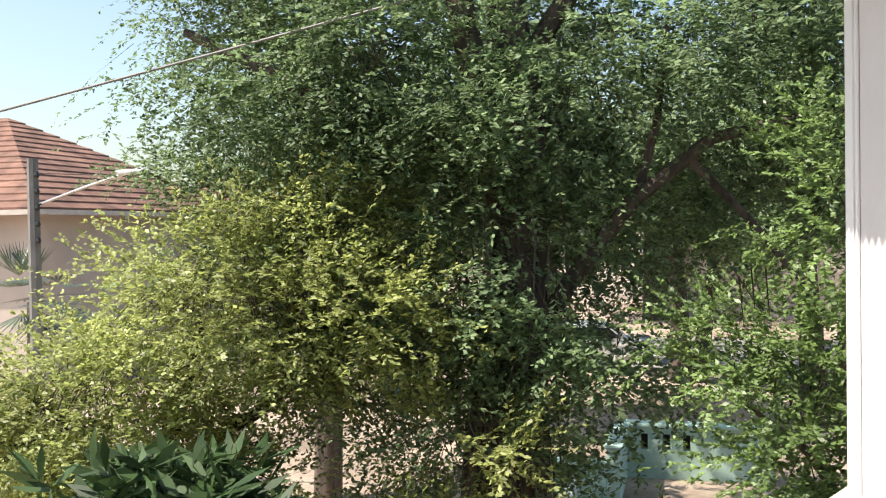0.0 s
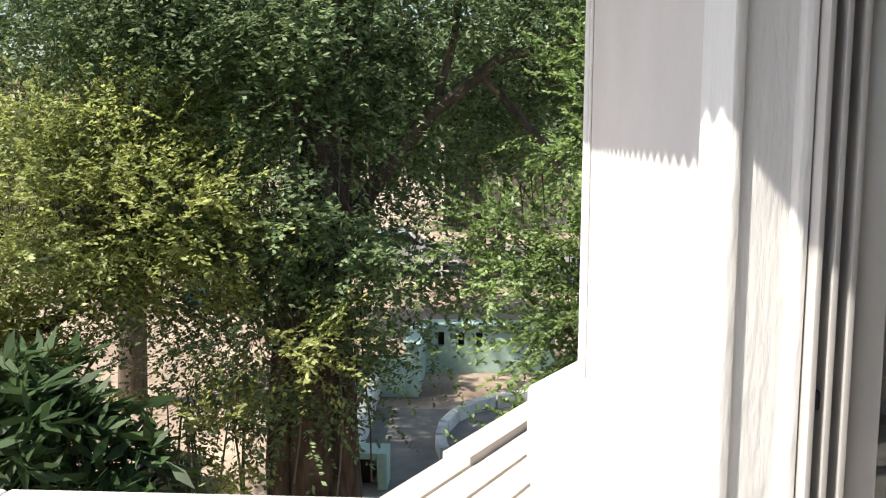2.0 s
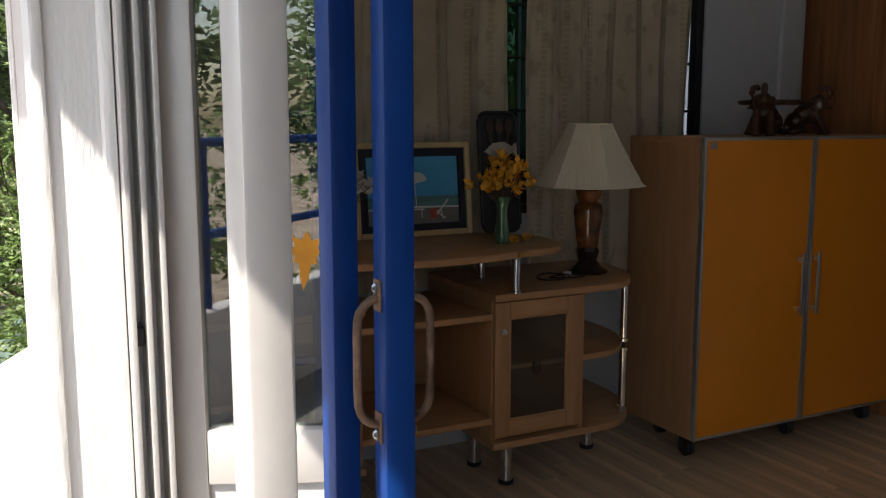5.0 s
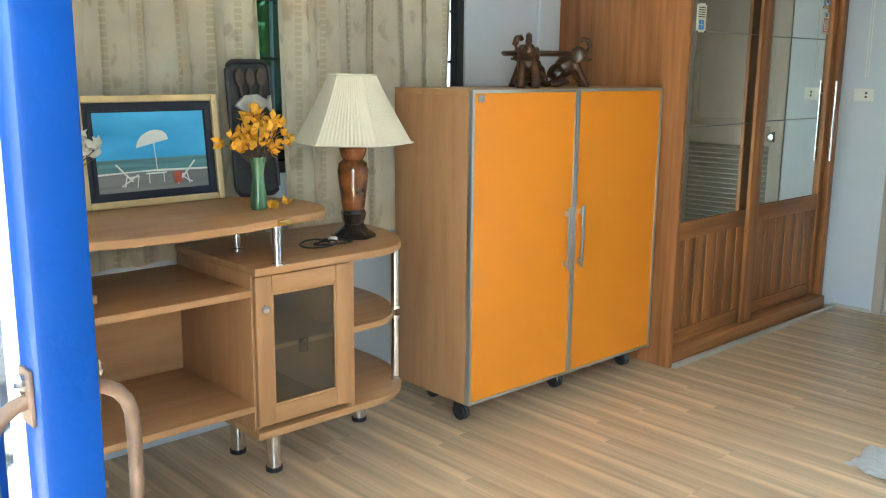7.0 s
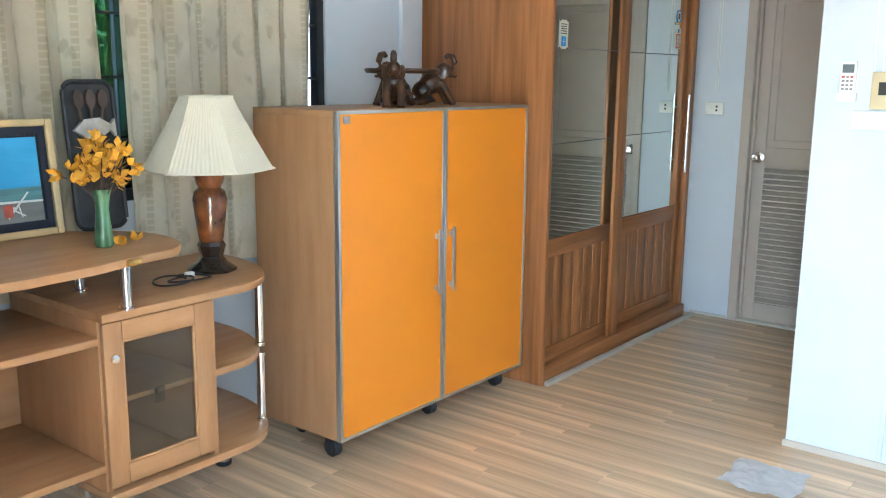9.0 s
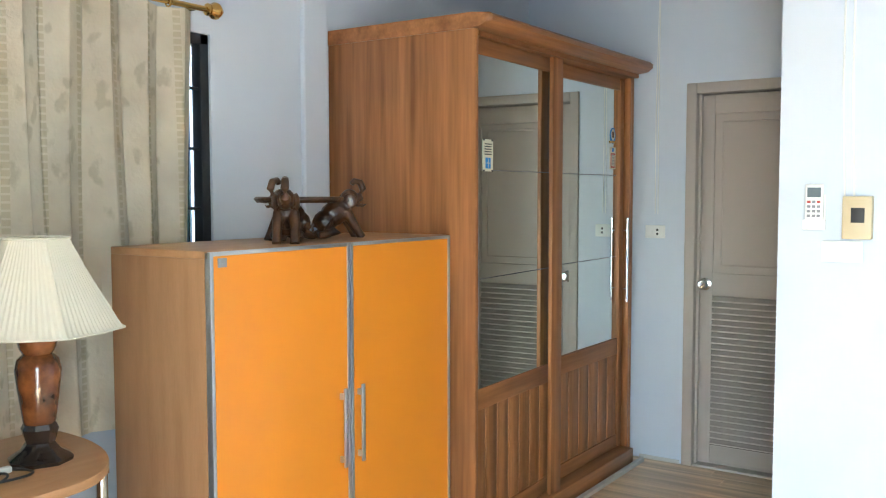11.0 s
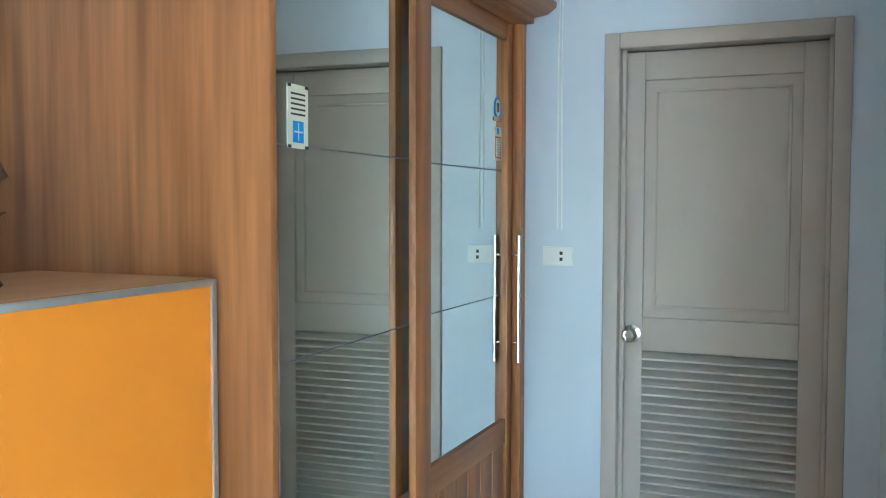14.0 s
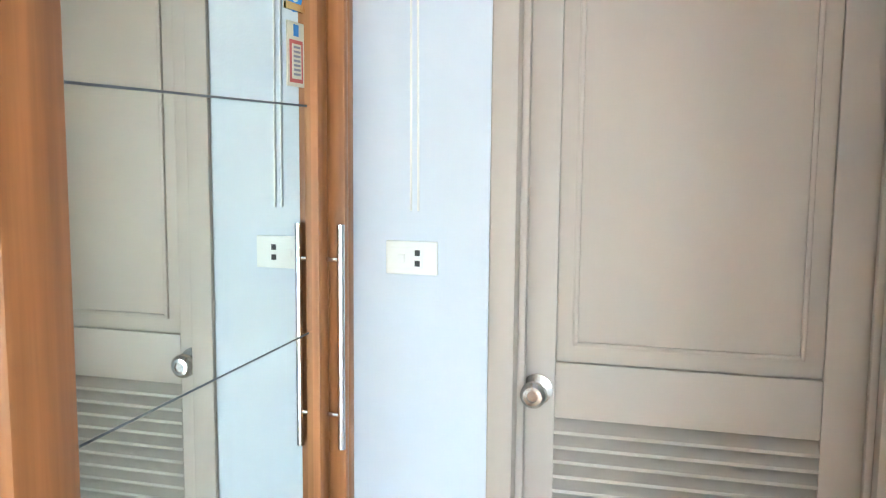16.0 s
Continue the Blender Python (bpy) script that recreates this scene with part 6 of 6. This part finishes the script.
so = plate_x("wall_socket", 2.829, 2.941, 1.227, 1.297, EX, "white double gang socket plate on the wall", "socket")
part("rocker", box(EX - 0.013, EX - 0.009, 2.898, 2.914, 1.252, 1.270, 0.002), WHITE_PLASTIC, so)
part("surround", box(EX - 0.0105, EX - 0.009, 2.860, 2.932, 1.240, 1.284, 0.001), WHITE_PLASTIC, so)
for dz in (-0.011, 0.011):
    part("slot", box(EX - 0.0112, EX - 0.0106, 2.866, 2.877, 1.262 + dz - 0.006, 1.262 + dz + 0.006), INK, so)
for dy in (2.836, 2.934):
    part("screw", lathe(0, 0, [(0.003, 0), (0.003, 0.002)], 8), WHITE_PLASTIC, so).matrix_basis = Matrix.Translation((-0.009, dy - 2.885, 0.035)) @ pose(0, 0, 0, 0, -90, 0)
for y, n in ((2.872, 0), (2.886, 1)):
    c = thing("electric_cable", (EX, y, 1.36), "thin white cord clipped down the wall", "cord")
    part("wire", tube([(EX - 0.003, y - 0.01 * n, CZ - 0.002), (EX - 0.003, y + 0.004, 1.9), (EX - 0.003, y + 0.002 * n, 1.36)], 0.0025, 6), WHITE_PLASTIC, c)
re = thing("remote_control", (PX, 1.70, 1.366), "white air conditioner remote in a wall holder", "remote")
part("holder", boxes([(PX - 0.006, PX - 0.0005, 1.672, 1.734, 1.364, 1.470), (PX - 0.026, PX - 0.006, 1.670, 1.736, 1.360, 1.392)], 0.002), WHITE_PLASTIC, re)
body = part("body", box(PX - 0.024, PX - 0.007, 1.676, 1.730, 1.372, 1.503, 0.004), WHITE_PLASTIC, re)
part("display", box(PX - 0.0252, PX - 0.0241, 1.683, 1.723, 1.462, 1.492), LCD, body)
for i in range(3):
    for j in range(4):
        part("key", box(PX - 0.0258, PX - 0.0241, 1.684 + 0.0145 * i, 1.694 + 0.0145 * i, 1.400 + 0.0145 * j, 1.408 + 0.0145 * j, 0.0005), STICK_RED if (j == 3 and i != 1) else STICK_GREY, body)
bx = plate_x("timer_switch", 1.536, 1.619, 1.335, 1.465, PX, "aged cream switch box with a black dial", "switch", CREAM_PLASTIC, 0.035)
part("dial", box(PX - 0.038, PX - 0.035, 1.556, 1.594, 1.385, 1.430, 0.001), INK, bx)
sw = plate_x("light_switch", 1.563, 1.682, 1.262, 1.327, PX, "white light switch plate on the partition", "switch")
part("rocker", box(PX - 0.013, PX - 0.009, 1.612, 1.632, 1.286, 1.304, 0.002), WHITE_PLASTIC, sw)
for y in (1.603, 1.630):
    c = thing("electric_cable", (PX, y, 1.46), "thin white cable run up the partition", "cord")
    part("wire", tube([(PX - 0.004, y, CZ - 0.002), (PX - 0.004, y, 1.8), (PX - 0.004, y - 0.012, 1.466)], 0.003, 6), WHITE_PLASTIC, c)
structure("trim", box(PX - 0.010, PX - 0.0005, 1.462, 1.478, 0.03, CZ - 0.002, 0.003), WHITE_WALL, "slim white joint cover on the partition", "trim")

# crumpled cloth on the floor
cl = thing("floor_cloth", (4.22, 1.77, 0.0), "crumpled white cloth lying on the laminate floor", "cloth")
bm = bmesh.new()
N = 22
vs = []
for i in range(N + 1):
    for j in range(N + 1):
        u, v = i / N, j / N
        x = 4.095 + 0.255 * u + 0.01 * math.sin(9 * v + u)
        y = 1.635 + 0.262 * v + 0.01 * math.sin(7 * u + 2)
        z = 0.006 + 0.012 * abs(noise.noise((x * 22, y * 22, 0))) + 0.006 * abs(noise.noise((x * 55, y * 55, 3)))
        vs.append(bm.verts.new((x, y, z)))
for i in range(N):
    for j in range(N):
        k = i * (N + 1) + j
        bm.faces.new((vs[k], vs[k + N + 1], vs[k + N + 2], vs[k + 1]))
bmesh.ops.solidify(bm, geom=bm.faces[:], thickness=0.003)
part("cloth", bm, PAPER, cl, shade=50)

# ---- laminate floor, board by board ----
floor = tagged(thing("floor", (0, 0, 0), "striped oak laminate floor boards", "floor"), kind="structure")
BW, BL = 0.125, 1.22
mesh_cache = {}


def board(x0, x1, y0, y1):
    key = (round(x1 - x0, 4), round(y1 - y0, 4))
    if key not in mesh_cache:
        bm = box(0, x1 - x0 - 0.0012, 0, y1 - y0 - 0.0012, -0.0078, 0.0, 0.0012)
        me = bpy.data.meshes.new("floor_board")
        bm.to_mesh(me)
        bm.free()
        me.materials.append(LAMINATE)
        mesh_cache[key] = me
    o = new("floor_board", mesh_cache[key])
    o.location = (x0, y0, 0)
    o.parent = floor


r2 = random.Random(11)
x = WI
while x < EX + 0.11:
    x1 = min(x + BW, EX + 0.11)
    y = -0.9 - r2.random() * 1.0
    y = max(y, -2.0)
    while y < NB:
        y1 = min(y + BL, NB)
        if x < PX + 0.1 or y1 > PY - 0.1:
            board(x, x1, y, y1)
        y = y1
    x = x1
